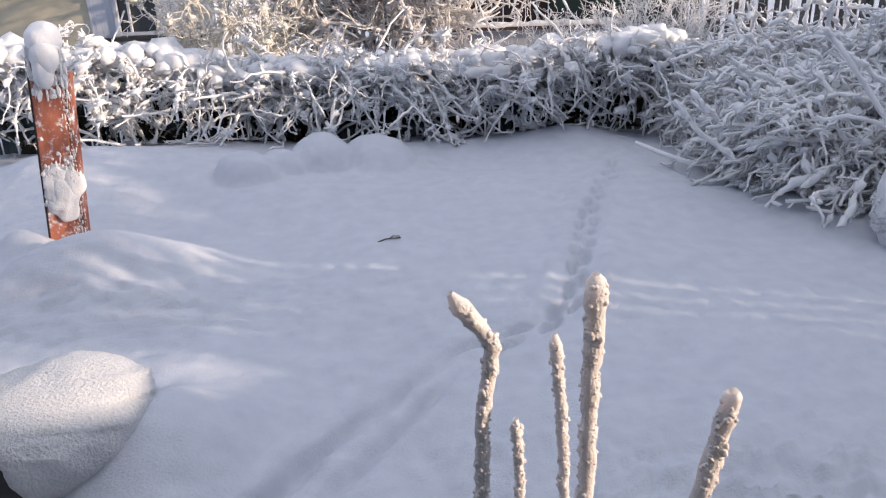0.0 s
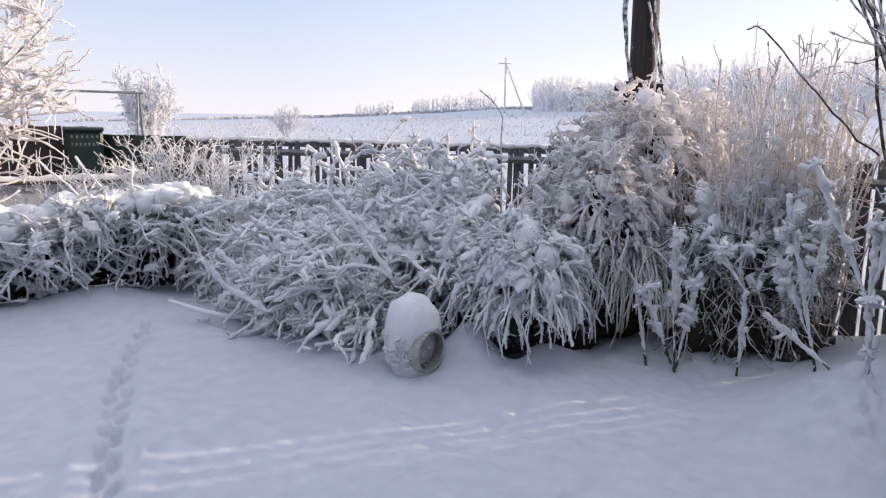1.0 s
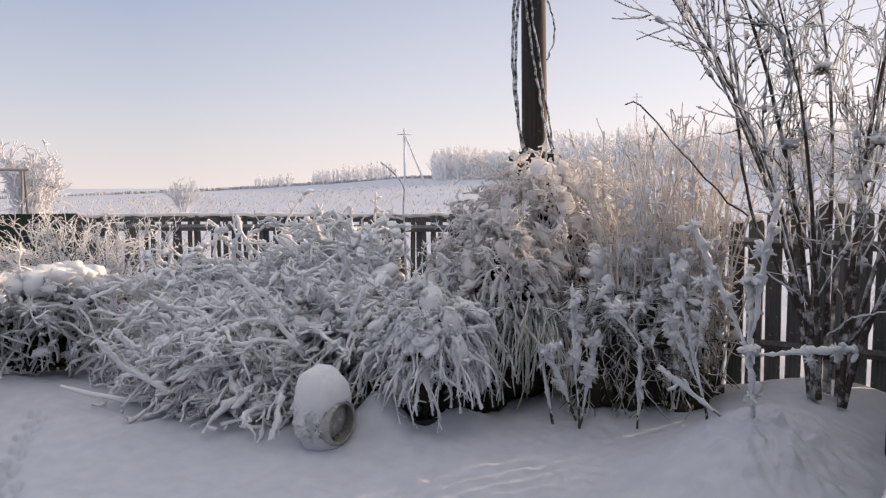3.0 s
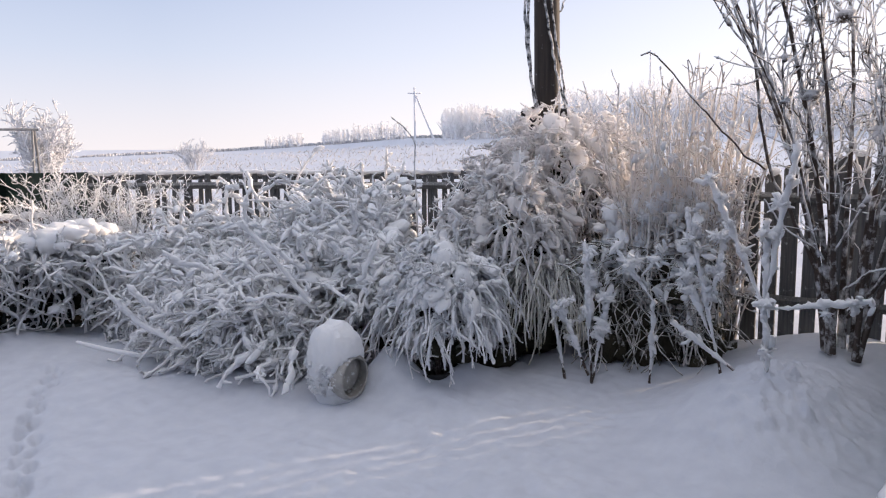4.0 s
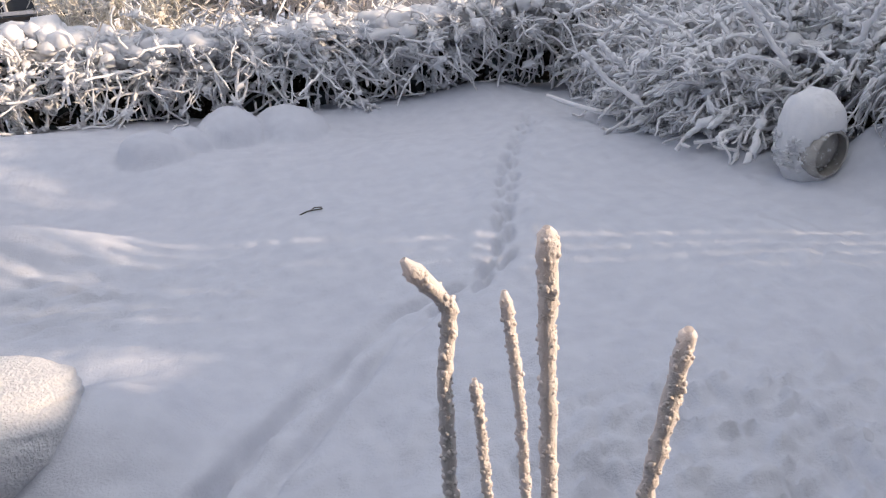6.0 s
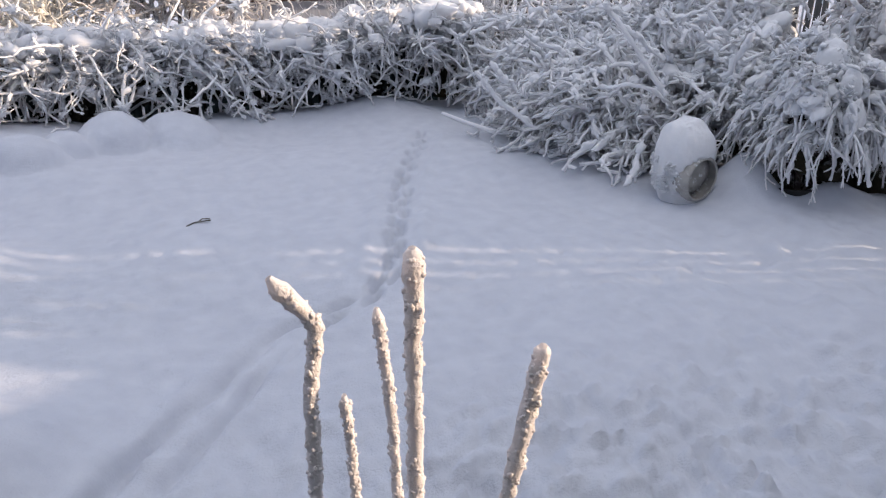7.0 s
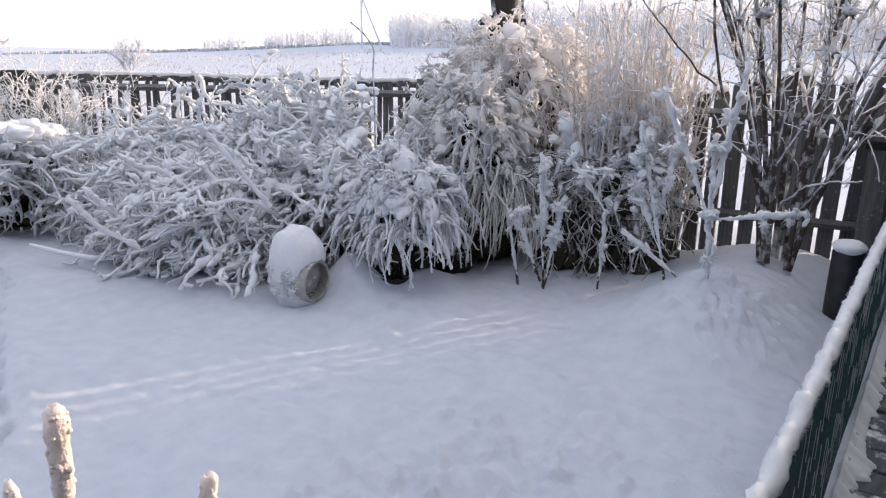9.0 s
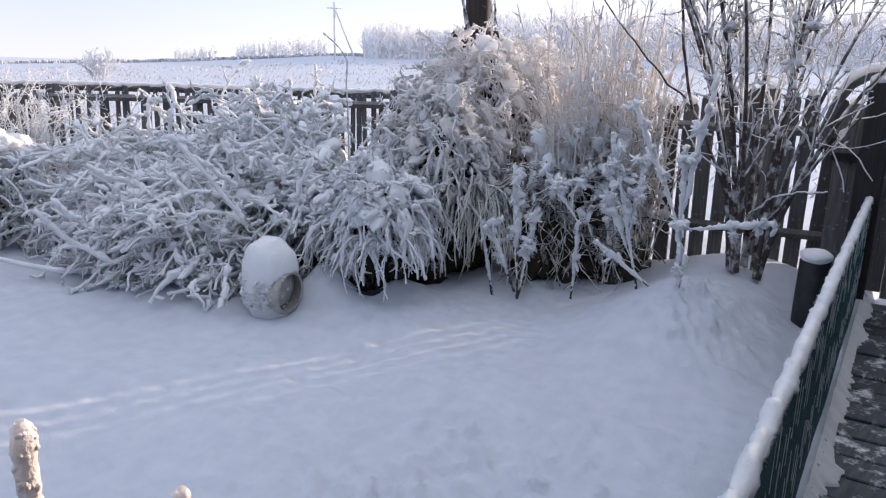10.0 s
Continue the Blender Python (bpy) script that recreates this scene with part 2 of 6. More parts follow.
def unit(a):
    return a / np.maximum(np.linalg.norm(a, axis=-1, keepdims=True), 1e-9)


def tubes(buf, P, R, sides=4, rough=0.0):
    """Tubes along many polylines at once. P: (count, points, 3), R: (count, points)."""
    P = np.asarray(P, float)
    B, N, _ = P.shape
    R = np.broadcast_to(np.asarray(R, float), (B, N))
    T = unit(np.gradient(P, axis=1))
    mean = unit(P[:, -1] - P[:, 0] + 1e-6)
    ref = np.where(np.abs(mean[:, 2:3]) > 0.8, np.array([[1.0, 0.13, 0]]), np.array([[0.1, 0.05, 1.0]]))[:, None, :]
    n1 = unit(ref - (ref * T).sum(-1, keepdims=True) * T)
    n2 = np.cross(T, n1)
    a = np.arange(sides) * 2 * np.pi / sides
    rr = R[:, :, None] * (1 + rough * (rng.random((B, N, sides)) * 2 - 1))
    V = P[:, :, None, :] + rr[..., None] * (np.cos(a)[:, None] * n1[:, :, None, :] + np.sin(a)[:, None] * n2[:, :, None, :])
    base = (np.arange(B)[:, None, None] * N + np.arange(N - 1)[None, :, None]) * sides
    k = np.arange(sides)
    kn = (k + 1) % sides
    F = np.stack([base + k, base + kn, base + sides + kn, base + sides + k], -1).reshape(-1, 4)
    buf.add(V, F)
    if sides == 4:
        last = (np.arange(B) * N + N - 1)[:, None] * 4 + np.arange(4)
        buf.f[-1] = np.concatenate([buf.f[-1], last + (buf.n - B * N * 4)])


def icosphere(level):
    bm = bmesh.new()
    bmesh.ops.create_icosphere(bm, subdivisions=level, radius=1.0)
    v = np.array([x.co[:] for x in bm.verts])
    f = np.array([[x.index for x in q.verts] for q in bm.faces])
    bm.free()
    return v, f


ICO1, ICO2, ICO3 = icosphere(1), icosphere(2), icosphere(3)


def blobs(buf, C, S, shape=ICO2, lump=0.22):
    """Irregular lumps at C with half sizes S (count, 3)."""
    v, f = shape
    C, S = np.asarray(C, float), np.asarray(S, float)
    B = len(C)
    r = np.ones((B, len(v)))
    for k in range(5):
        d = unit(rng.normal(size=(B, 1, 3)))
        r += lump * np.sin((v[None] * d).sum(-1) * (2.0 + 1.6 * k) + rng.random((B, 1)) * 6.3) / (1 + 0.7 * k)
    a = rng.random(B) * 6.283
    ca, sa = np.cos(a), np.sin(a)
    q = v[None] * r[..., None] * S[:, None, :]
    x = q[..., 0] * ca[:, None] - q[..., 1] * sa[:, None]
    y = q[..., 0] * sa[:, None] + q[..., 1] * ca[:, None]
    V = np.stack([x, y, q[..., 2]], -1) + C[:, None, :]
    F = (f[None] + (np.arange(B) * len(v))[:, None, None]).reshape(-1, 3)
    buf.add(V, F)


def box(buf, centre, size, turn=0.0, bevel=0.004):
    """A box with chamfered edges; turn in degrees about z."""
    h = np.array(size) / 2
    c, s = math.cos(radians(turn)), math.sin(radians(turn))
    b = min(bevel, *(h * 0.6))
    inner = h - b
    sg = np.array([[x, y, z] for x in (-1, 1) for y in (-1, 1) for z in (-1, 1)], float)
    V = []
    for ax in range(3):
        e = sg * inner
        e[:, ax] = sg[:, ax] * h[ax]
        V.append(e)
    V = np.concatenate(V)
    F4, F3 = [], []
    idx = {tuple(map(int, q)): i for i, q in enumerate(sg)}
    for ax in range(3):
        u, w = (ax + 1) % 3, (ax + 2) % 3
        for side in (-1, 1):
            loop = []
            for su, sw in ((-1, -1), (1, -1), (1, 1), (-1, 1)):
                q = [0, 0, 0]
                q[ax], q[u], q[w] = side, su, sw
                loop.append(ax * 8 + idx[tuple(q)])
            F4.append(loop if side > 0 else loop[::-1])
        for su in (-1, 1):
            for sw in (-1, 1):
                q0, q1 = [0, 0, 0], [0, 0, 0]
                q0[u], q0[w], q0[ax] = su, sw, -1
                q1[u], q1[w], q1[ax] = su, sw, 1
                i0, i1 = idx[tuple(q0)], idx[tuple(q1)]
                loop = [u * 8 + i0, u * 8 + i1, w * 8 + i1, w * 8 + i0]
                F4.append(loop if su * sw > 0 else loop[::-1])
    for q, i in idx.items():
        loop = [i, 8 + i, 16 + i]
        F3.append(loop if q[0] * q[1] * q[2] > 0 else loop[::-1])
    W = np.stack([V[:, 0] * c - V[:, 1] * s, V[:, 0] * s + V[:, 1] * c, V[:, 2]], -1) + np.array(centre)
    buf.add(W, F4)
    first = buf.n - len(W)
    buf.v.append(np.zeros((0, 3)))
    buf.f.append(np.array(F3) + first)
    return buf


def lathe(buf, profile, centre=(0, 0, 0), axis=(0, 0, 1), sides=24, rough=0.0):
    """Turns (radius, height) pairs about an axis."""
    q = Vector((0, 0, 1)).rotation_difference(Vector(axis)).to_matrix()
    a = np.arange(sides) * 2 * np.pi / sides
    V = []
    for r, h in profile:
        rr = r * (1 + rough * (rng.random(sides) * 2 - 1))
        V.append(np.stack([rr * np.cos(a), rr * np.sin(a), np.full(sides, h)], -1))
    V = np.concatenate(V) @ np.array(q).T + np.array(centre)
    k = np.arange(sides)
    F = np.concatenate([np.stack([i * sides + k, i * sides + (k + 1) % sides, (i + 1) * sides + (k + 1) % sides, (i + 1) * sides + k], -1) for i in range(len(profile) - 1)])
    buf.add(V, F)


def spikes(buf, P, R, per, length, radius, up=0.25):
    """Fine needles of rime that stand off the tubes along P."""
    B, N, _ = P.shape
    count = B * per
    b = np.repeat(np.arange(B), per)
    u = rng.random(count) * (N - 1.001)
    i = u.astype(int)
    w = (u - i)[:, None]
    p = P[b, i] * (1 - w) + P[b, i + 1] * w
    d = unit(rng.normal(size=(count, 3)) + np.array([0, 0, up]))
    L = length * (0.4 + rng.random((count, 1)))
    t = unit(P[b, i + 1] - P[b, i]) * 0.5
    tip = p + (d + t) * L
    n1 = unit(np.cross(d, rng.normal(size=(count, 3)))) * radius
    n2 = np.cross(d, n1)
    V = np.stack([p + n1, p - 0.5 * n1 + 0.87 * n2, p - 0.5 * n1 - 0.87 * n2, tip], 1)
    k = np.arange(count)[:, None, None] * 4
    buf.add(V, (k + np.array([[0, 1, 3], [1, 2, 3], [2, 0, 3]])[None]).reshape(-1, 3))


def wander(start, aim_dir, length, n=8, jitter=0.22, gravity=0.08, floor=0.012):
    """Crooked branches: each step turns a little at random and sinks a little."""
    B = len(start)
    d = unit(np.asarray(aim_dir, float))
    step = np.asarray(length, float)[:, None] / (n - 1)
    P = np.zeros((B, n, 3))
    P[:, 0] = start
    bend = rng.normal(size=(B, 3)) * jitter * 0.6
    for k in range(1, n):
        d = unit(d + bend + jitter * rng.normal(size=(B, 3)) + np.array([0, 0, -gravity]))
        P[:, k] = P[:, k - 1] + d * step
        low = heights(P[:, k, 0], P[:, k, 1]) + floor + 0.03 * rng.random(B)
        P[:, k, 2] = np.maximum(P[:, k, 2], low)
    return P


def side_shoots(P, per, length, n=5, jitter=0.3, gravity=0.0, from_u=0.15, spread=1.0):
    """Crooked side shoots along polylines P."""
    B, N, _ = P.shape
    count = B * per
    b = np.repeat(np.arange(B), per)
    u = (from_u + (1 - from_u) * rng.random(count)) * (N - 1.001)
    i = u.astype(int)
    w = (u - i)[:, None]
    p = P[b, i] * (1 - w) + P[b, i + 1] * w
    d = unit(P[b, i + 1] - P[b, i]) * 0.7 + spread * unit(rng.normal(size=(count, 3)))
    return wander(p, d, length * (0.4 + 0.9 * rng.random(count)), n, jitter, gravity)


def pads(buf, P, count, lo, hi, j0=0, j1=None, power=1.7, lift=0.3):
    """Sleeves of snow lying along stretches of the polylines P."""
    j1 = min(j1 or P.shape[1], P.shape[1] - 1)
    i, j = rng.integers(0, len(P), count), rng.integers(j0, j1, count)
    r = lo + (hi - lo) * rng.random(count) ** power
    a, c = P[i, j], P[i, j + 1]
    d = unit(c - a)
    mid = a + (c - a) * rng.random((count, 1))
    half = r[:, None] * (1.1 + 1.3 * rng.random((count, 1)))
    t = np.array([-1.0, -0.5, 0.45, 1.0])
    Q = mid[:, None, :] + d[:, None, :] * (half * t)[:, :, None] + r[:, None, None] * 0.25 * rng.normal(size=(count, 4, 3))
    Q[:, :, 2] += (lift * r)[:, None]
    tubes(buf, Q, r[:, None] * np.array([0.15, 0.95, 0.95, 0.15]), 5, 0.22)


def drapes(buf, C, N, S, shape=None, lump=0.26):
    """Ragged cushions of snow lying on a slope: C places, N outward normals, S half sizes (down-slope, across, thick)."""
    v, f = shape or ICO3
    C, N, S = np.asarray(C, float), unit(np.asarray(N, float)), np.asarray(S, float)
    B = len(C)
    side = unit(np.cross(N, np.array([0.03, 0.02, 1.0])))
    down = np.cross(side, N)
    r = np.ones((B, len(v)))
    for k in range(7):
        d = unit(rng.normal(size=(B, 1, 3)))
        r += lump * np.sin((v[None] * d).sum(-1) * (2.0 + 1.7 * k) + rng.random((B, 1)) * 6.3) / (1 + 0.6 * k)
    q = v[None] * r[..., None] * S[:, None, :]
    V = C[:, None] + q[..., 0:1] * down[:, None] + q[..., 1:2] * side[:, None] + q[..., 2:3] * N[:, None]
    buf.add(V, (f[None] + (np.arange(B) * len(v))[:, None, None]).reshape(-1, 3))


def tufts(buf, C, S, needles=22, lump=0.28):
    """Feathery lumps of hoar: a small core with short blunt needles all round."""
    C, S = np.asarray(C, float), np.asarray(S, float)
    blobs(buf, C, np.stack([S * 0.95, S * 0.95, S * 0.68], -1), ICO1, lump)
    B = len(C)
    d = unit(rng.normal(size=(B, needles, 3)) * np.array([1, 1, 0.75]))
    inner = C[:, None] + d * (S * 0.45)[:, None, None]
    outer = C[:, None] + d * (S[:, None] * (0.9 + 0.9 * rng.random((B, needles))))[..., None]
    P = np.stack([inner, outer], 2).reshape(-1, 2, 3)
    w = np.repeat(S, needles)
    tubes(buf, P, np.stack([w * 0.30, w * 0.10], 1), 3, 0.2)


def arcs(start, azim, length, rise, droop, n=7, wave=0.04, floor=0.015):
    """Polylines that leave start, climb by rise and bend down by droop over their length."""
    B = len(start)
    t = np.linspace(0, 1, n)[None, :]
    d = np.stack([np.sin(azim), np.cos(azim)], -1)
    side = np.stack([d[:, 1], -d[:, 0]], -1)
    out = (length[:, None] * t)
    sway = wave * (np.sin(t * (3 + 5 * rng.random((B, 1))) + rng.random((B, 1)) * 6.3) - np.sin(rng.random((B, 1)) * 6.3)) * t
    P = np.zeros((B, n, 3))
    P[:, :, 0] = start[:, 0:1] + out * d[:, 0:1] + sway * side[:, 0:1]
    P[:, :, 1] = start[:, 1:2] + out * d[:, 1:2] + sway * side[:, 1:2]
    P[:, :, 2] = start[:, 2:3] + rise[:, None] * t - droop[:, None] * t**2 + wave * 0.6 * (rng.random((B, n)) - 0.5) * t
    g = heights(P[:, :, 0], P[:, :, 1]) + floor
    P[:, :, 2] = np.maximum(P[:, :, 2], g + 0.02 * rng.random((B, n)))
    return P


def fine(P, n):
    """The same polylines with n points each."""
    u = np.linspace(0, P.shape[1] - 1.0001, n)
    i = u.astype(int)
    w = (u - i)[None, :, None]
    return P[:, i] * (1 - w) + P[:, i + 1] * w


def taper(B, n, r0, r1):
    t = np.linspace(0, 1, n)[None, :]
    return (r0 + (r1 - r0) * t) * (0.75 + 0.5 * rng.random((B, 1)))


# ---------------------------------------------------------------- ground
WAVES = {}


def waves(x, y, size, seed, count=10):
    """Smooth noise about -1..1 with features of the given size."""
    if (size, seed) not in WAVES:
        g = np.random.default_rng(seed)
        a = g.random(count) * 6.283
        k = (0.6 + 0.9 * g.random(count)) * 2 * np.pi / size
        WAVES[size, seed] = (k * np.cos(a), k * np.sin(a), g.random(count) * 6.283)
    kx, ky, ph = WAVES[size, seed]
    return sum(np.sin(x * a + y * b + c) for a, b, c in zip(kx, ky, ph)) / math.sqrt(count / 2)


def hump(x, y, cx, cy, rx, ry, h, turn=0.0):
    c, s = math.cos(turn), math.sin(turn)
    u, v = (x - cx) * c + (y - cy) * s, -(x - cx) * s + (y - cy) * c
    return h * np.exp(-((u / rx) ** 2 + (v / ry) ** 2))


TRACK = [(1.62, 6.6), (1.12, 5.34), (0.92, 4.5), (0.72, 3.72), (0.52, 3.46), (0.08, 3.17), (-0.15, 2.85), (-0.36, 2.45), (-0.55, 2.05), (-0.72, 1.6)]
FENCE_A, FENCE_K = 0.17, 0.171            # the low sheet fence: y = A + K x


def knoll(x, y, cx, cy, r, h):
    """A rounded cushion with a clear foot."""
    q = np.clip(1 - ((x - cx) ** 2 + (y - cy) ** 2) / r**2, 0, 1)
    return h * q**0.62


def track_points():
    pts, out, left = np.array(TRACK), [], 0.0
    for a, b in zip(pts[:-1], pts[1:]):
        L = np.linalg.norm(b - a)
        d = (b - a) / L
        s = left
        while s < L:
            out.append((*(a + d * s), *d))
            s += 0.145
        left = s - L
    return out


def heights(x, y):
    x, y = np.asarray(x, float), np.asarray(y, float)
    r = np.hypot(x, y)
    near = np.exp(-(np.maximum(r - 9, 0) / 6) ** 2)
    z = near * (0.020 * waves(x, y, 1.9, 3) + 0.0028 * waves(x, y, 0.5, 4))
    z = z + near * 0.0028 * waves(x, y, 0.16, 5)
    # trodden, lumpy snow close to the low fence
    lumpy = np.exp(-((x - 1.3) / 1.5) ** 2 - ((y - 1.7) / 0.75) ** 2)
    z = z + lumpy * (0.016 * waves(x, y, 0.36, 6) + 0.028 * np.clip(waves(x, y, 0.22, 8) * waves(x, y, 0.13, 17), -0.5, 2) + 0.011 * waves(x, y, 0.08, 7, 18))
    z = z + hump(x, y, 2.9, 3.0, 1.9, 0.9, 1.0, 0.15) * (0.0045 * waves(x, y, 0.17, 18, 16) + 0.006 * np.clip(waves(x, y, 0.30, 19) - 0.6, 0, 2))
    crusty = np.exp(-((x + 1.7) / 1.1) ** 2 - ((y - 3.75) / 0.5) ** 2)
    z = z + crusty * (0.012 * waves(x, 3 * y, 0.30, 13) + 0.009 * waves(x, 2 * y, 0.11, 14))
    # wind-blown bank by the rust-red post, drifts against the hedge, heap beside the sheet fence
    z = z + hump(x, y, -2.9, 6.6, 1.25, 0.95, 0.33) + hump(x, y, -2.15, 4.28, 0.70, 0.30, 0.26, 0.3) + hump(x, y, -2.80, 4.64, 0.20, 0.16, 0.17) + hump(x, y, -2.25, 4.85, 0.22, 0.2, 0.12)
    z = z + hump(x, y, -0.9, 7.2, 0.6, 0.35, 0.10)
    z = z + np.maximum.reduce([knoll(x, y, -1.66, 6.24, 0.29, 0.21), knoll(x, y, -1.43, 6.56, 0.22, 0.20), knoll(x, y, -1.12, 6.84, 0.32, 0.27), knoll(x, y, -0.58, 7.00, 0.36, 0.17)])
    z = z + hump(x, y, 0.2, 7.5, 0.6, 0.3, 0.08) + hump(x, y, 1.5, 7.9, 0.5, 0.5, 0.12) + hump(x, y, -1.9, 3.9, 0.9, 0.12, 0.03, -0.2)
    z = z + hump(x, y, 4.72, 2.02, 0.80, 0.55, 0.35, 0.25) + hump(x, y, 5.9, 2.1, 0.7, 0.6, 0.16) + hump(x, y, 3.46, 4.36, 0.16, 0.26, 0.27) + hump(x, y, 3.25, 4.30, 0.16, 0.20, 0.10) + hump(x, y, 6.5, 2.3, 0.55, 0.9, 0.16) + hump(x, y, 4.02, 4.02, 0.22, 0.14, 0.10) + hump(x, y, 3.80, 3.99, 0.16, 0.10, 0.07)
    z = z + near * hump(x, y, 4.62, 1.82, 0.60, 0.42, 1.0) * (0.026 * np.clip(waves(x, y, 0.26, 9) * waves(x, y, 0.15, 15), -0.4, 2) + 0.012 * waves(x, y, 0.08, 16, 18))
    z = z + hump(x, y, -1.07, 2.34, 0.34, 0.38, 0.27)
    # the field beyond the fence climbs to a low ridge and falls away
    az = np.degrees(np.arctan2(x, y))
    ridge = np.interp(az, [-180, -60, 0, 9, 16, 28, 40, 55, 80, 180], [0.0, 0.2, -0.4, -0.1, 0.4, 1.7, 3.6, 4.6, 5.0, 0.5])
    far = np.clip((r - 18) / 132, 0, None)
    climb = np.where(far < 1, far**1.25, np.maximum(1 - (far - 1) * 0.8, -1.2))
    z = z + np.where(r > 18, ridge * climb, 0)
    z = z + np.clip((r - 14) / 20, 0, 1) * np.exp(-r / 300) * (0.10 * waves(x, y, 9.0, 11) + 0.04 * waves(x, y, 2.5, 12))
    # cleared walk behind the sheet fence
    gap = (FENCE_A - 0.06 + FENCE_K * x) - y
    z = z - 0.22 * np.clip(gap / 0.06, 0, 1) * (r < 14)
    return z


def axis_steps(bands, reach):
    """Grid lines: bands of (from, to, step), and ever wider steps beyond."""
    core = np.concatenate([np.arange(a, c, d) for a, c, d in bands])
    lo, out, d, s = core[0], [], 0.0, bands[-1][2]
    while d < reach:
        s *= 1.24
        d += s
        out.append(d)
    out = np.array(out)
    return np.concatenate([lo - out[::-1], core, core[-1] + out])


gx = axis_steps([(-4.2, -0.95, 0.05), (-0.95, 2.6, 0.022), (2.6, 3.9, 0.036), (3.9, 5.6, 0.026), (5.6, 7.4, 0.05)], 2600)
gy = axis_steps([(0.3, 4.2, 0.027), (4.2, 6.6, 0.034), (6.6, 8.3, 0.05)], 2600)
GX, GY = np.meshgrid(gx, gy)
GZ = heights(GX, GY)
for k, (px_, py_, dx_, dy_) in enumerate(track_points()):
    # two lines of footprints, and a scuffed furrow near the camera
    side = (0.034 if py_ > 3.3 else 0.085 * (0.5 + rng.random())) * (1 if k % 2 else -1)
    cx_, cy_ = px_ - dy_ * side + rng.normal() * 0.012, py_ + dx_ * side + rng.normal() * 0.012
    sel = (np.abs(GX - cx_) < 0.4) & (np.abs(GY - cy_) < 0.4)
    turn_ = math.atan2(dy_, dx_)
    deep = 0.075 if py_ > 3.3 else 0.058 * (0.6 + 0.8 * rng.random())
    long_ = 0.10 if py_ > 3.3 else 0.19
    c_, s_ = math.cos(turn_), math.sin(turn_)
    u_ = ((GX[sel] - cx_) * c_ + (GY[sel] - cy_) * s_) / long_
    v_ = (-(GX[sel] - cx_) * s_ + (GY[sel] - cy_) * c_) / (0.030 if py_ > 3.3 else 0.034)
    GZ[sel] -= deep * np.exp(-((u_**2 + v_**2) ** 2))
    GZ[sel] += hump(GX[sel], GY[sel], px_ + dy_ * 0.17, py_ - dx_ * 0.17, 0.12, 0.05, 0.012, turn_)
    GZ[sel] += hump(GX[sel], GY[sel], px_ + 0.16 * rng.normal(), py_ + 0.16 * rng.normal(), 0.05, 0.04, 0.014)
    GZ[sel] += hump(GX[sel], GY[sel], px_ - dy_ * 0.17, py_ + dx_ * 0.17, 0.12, 0.05, 0.012, turn_)
ny, nx = GX.shape
gi = np.arange(ny * nx).reshape(ny, nx)
buf = Buf()
buf.add(np.stack([GX, GY, GZ], -1), np.stack([gi[:-1, :-1], gi[:-1, 1:], gi[1:, 1:], gi[1:, :-1]], -1).reshape(-1, 4))
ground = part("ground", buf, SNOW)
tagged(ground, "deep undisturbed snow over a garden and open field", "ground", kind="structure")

# ---------------------------------------------------------------- boundary fence of upright boards
FENCE_LINE = [(6.98, 1.62), (6.62, 2.75), (6.19, 6.5), (4.45, 8.7), (2.95, 10.1)]


def along(line, step):
    """Points every step metres along a line: x, y and the heading in degrees."""
    out, left = [], 0.0
    for a, b in zip(line[:-1], line[1:]):
        a, b = np.array(a), np.array(b)
        L = np.linalg.norm(b - a)
        d = (b - a) / L
        s = left
        while s < L:
            out.append((*(a + d * s), math.degrees(math.atan2(d[1], d[0]))))
            s += step
        left = s - L
    return out


def picket_mesh(name, height, width, mat, square=False):
    """A board with a clipped, slightly rounded top."""
    h, w, t = height, width / 2, 0.011
    outline = [(-w, 0), (w, 0), (w, h - 0.045), (w * 0.72, h - 0.008), (w * 0.25, h), (-w * 0.3, h - 0.002), (-w * 0.75, h - 0.012), (-w, h - 0.05)]
    if square:
        outline = [(-w, 0), (w, 0), (w, h - 0.004), (w * 0.9, h), (-w * 0.9, h - 0.002), (-w, h - 0.006)]
    n = len(outline)
    v = [(x, -t, z) for x, z in outline] + [(x, t, z) for x, z in outline]
    bm = bmesh.new()
    vs = [bm.verts.new(q) for q in v]
    bm.faces.new(vs[:n])
    bm.faces.new(vs[n:][::-1])
    for i in range(n):
        j = (i + 1) % n
        bm.faces.new((vs[j], vs[i], vs[n + i], vs[n + j]))
    me = bpy.data.meshes.new(name)
    bm.to_mesh(me)
    bm.free()
    me.materials.append(mat)
    return me


def cap_mesh(name, width, thick=0.05, tall=0.04):
    b = Buf()
    blobs(b, [(0, 0, 0)], [(width * 0.52, thick * 0.5, tall)], ICO2, 0.1)
    return b.mesh(name, CLUMP)


fence = thing("boundary_fence", "weathered grey board fence with snow-dusted tops along the garden", "fence")
rail_buf_pts = along(FENCE_LINE, 0.25)
for level in (0.45, 1.36):
    b = Buf()
    pts = np.array([(x, y, level) for x, y, _ in rail_buf_pts])
    off = np.array([(-math.sin(radians(a)), math.cos(radians(a)), 0) for *_, a in rail_buf_pts]) * 0.05
    tubes(b, (pts + off)[None], np.full((1, len(pts)), 0.042), 4)
    part("rail", b, BOARD, fence, smooth=False)
PICKETS = [picket_mesh("picket", h, w, BOARD) for h, w in ((1.60, 0.130), (1.57, 0.136), (1.62, 0.126))]
CAPS = [cap_mesh("snow_cap", 0.10), cap_mesh("snow_cap", 0.085, 0.045, 0.03)]
SLATS = [picket_mesh("slat", h, w, BOARD, True) for h, w in ((1.575, 0.058), (1.57, 0.062), (1.58, 0.055))]
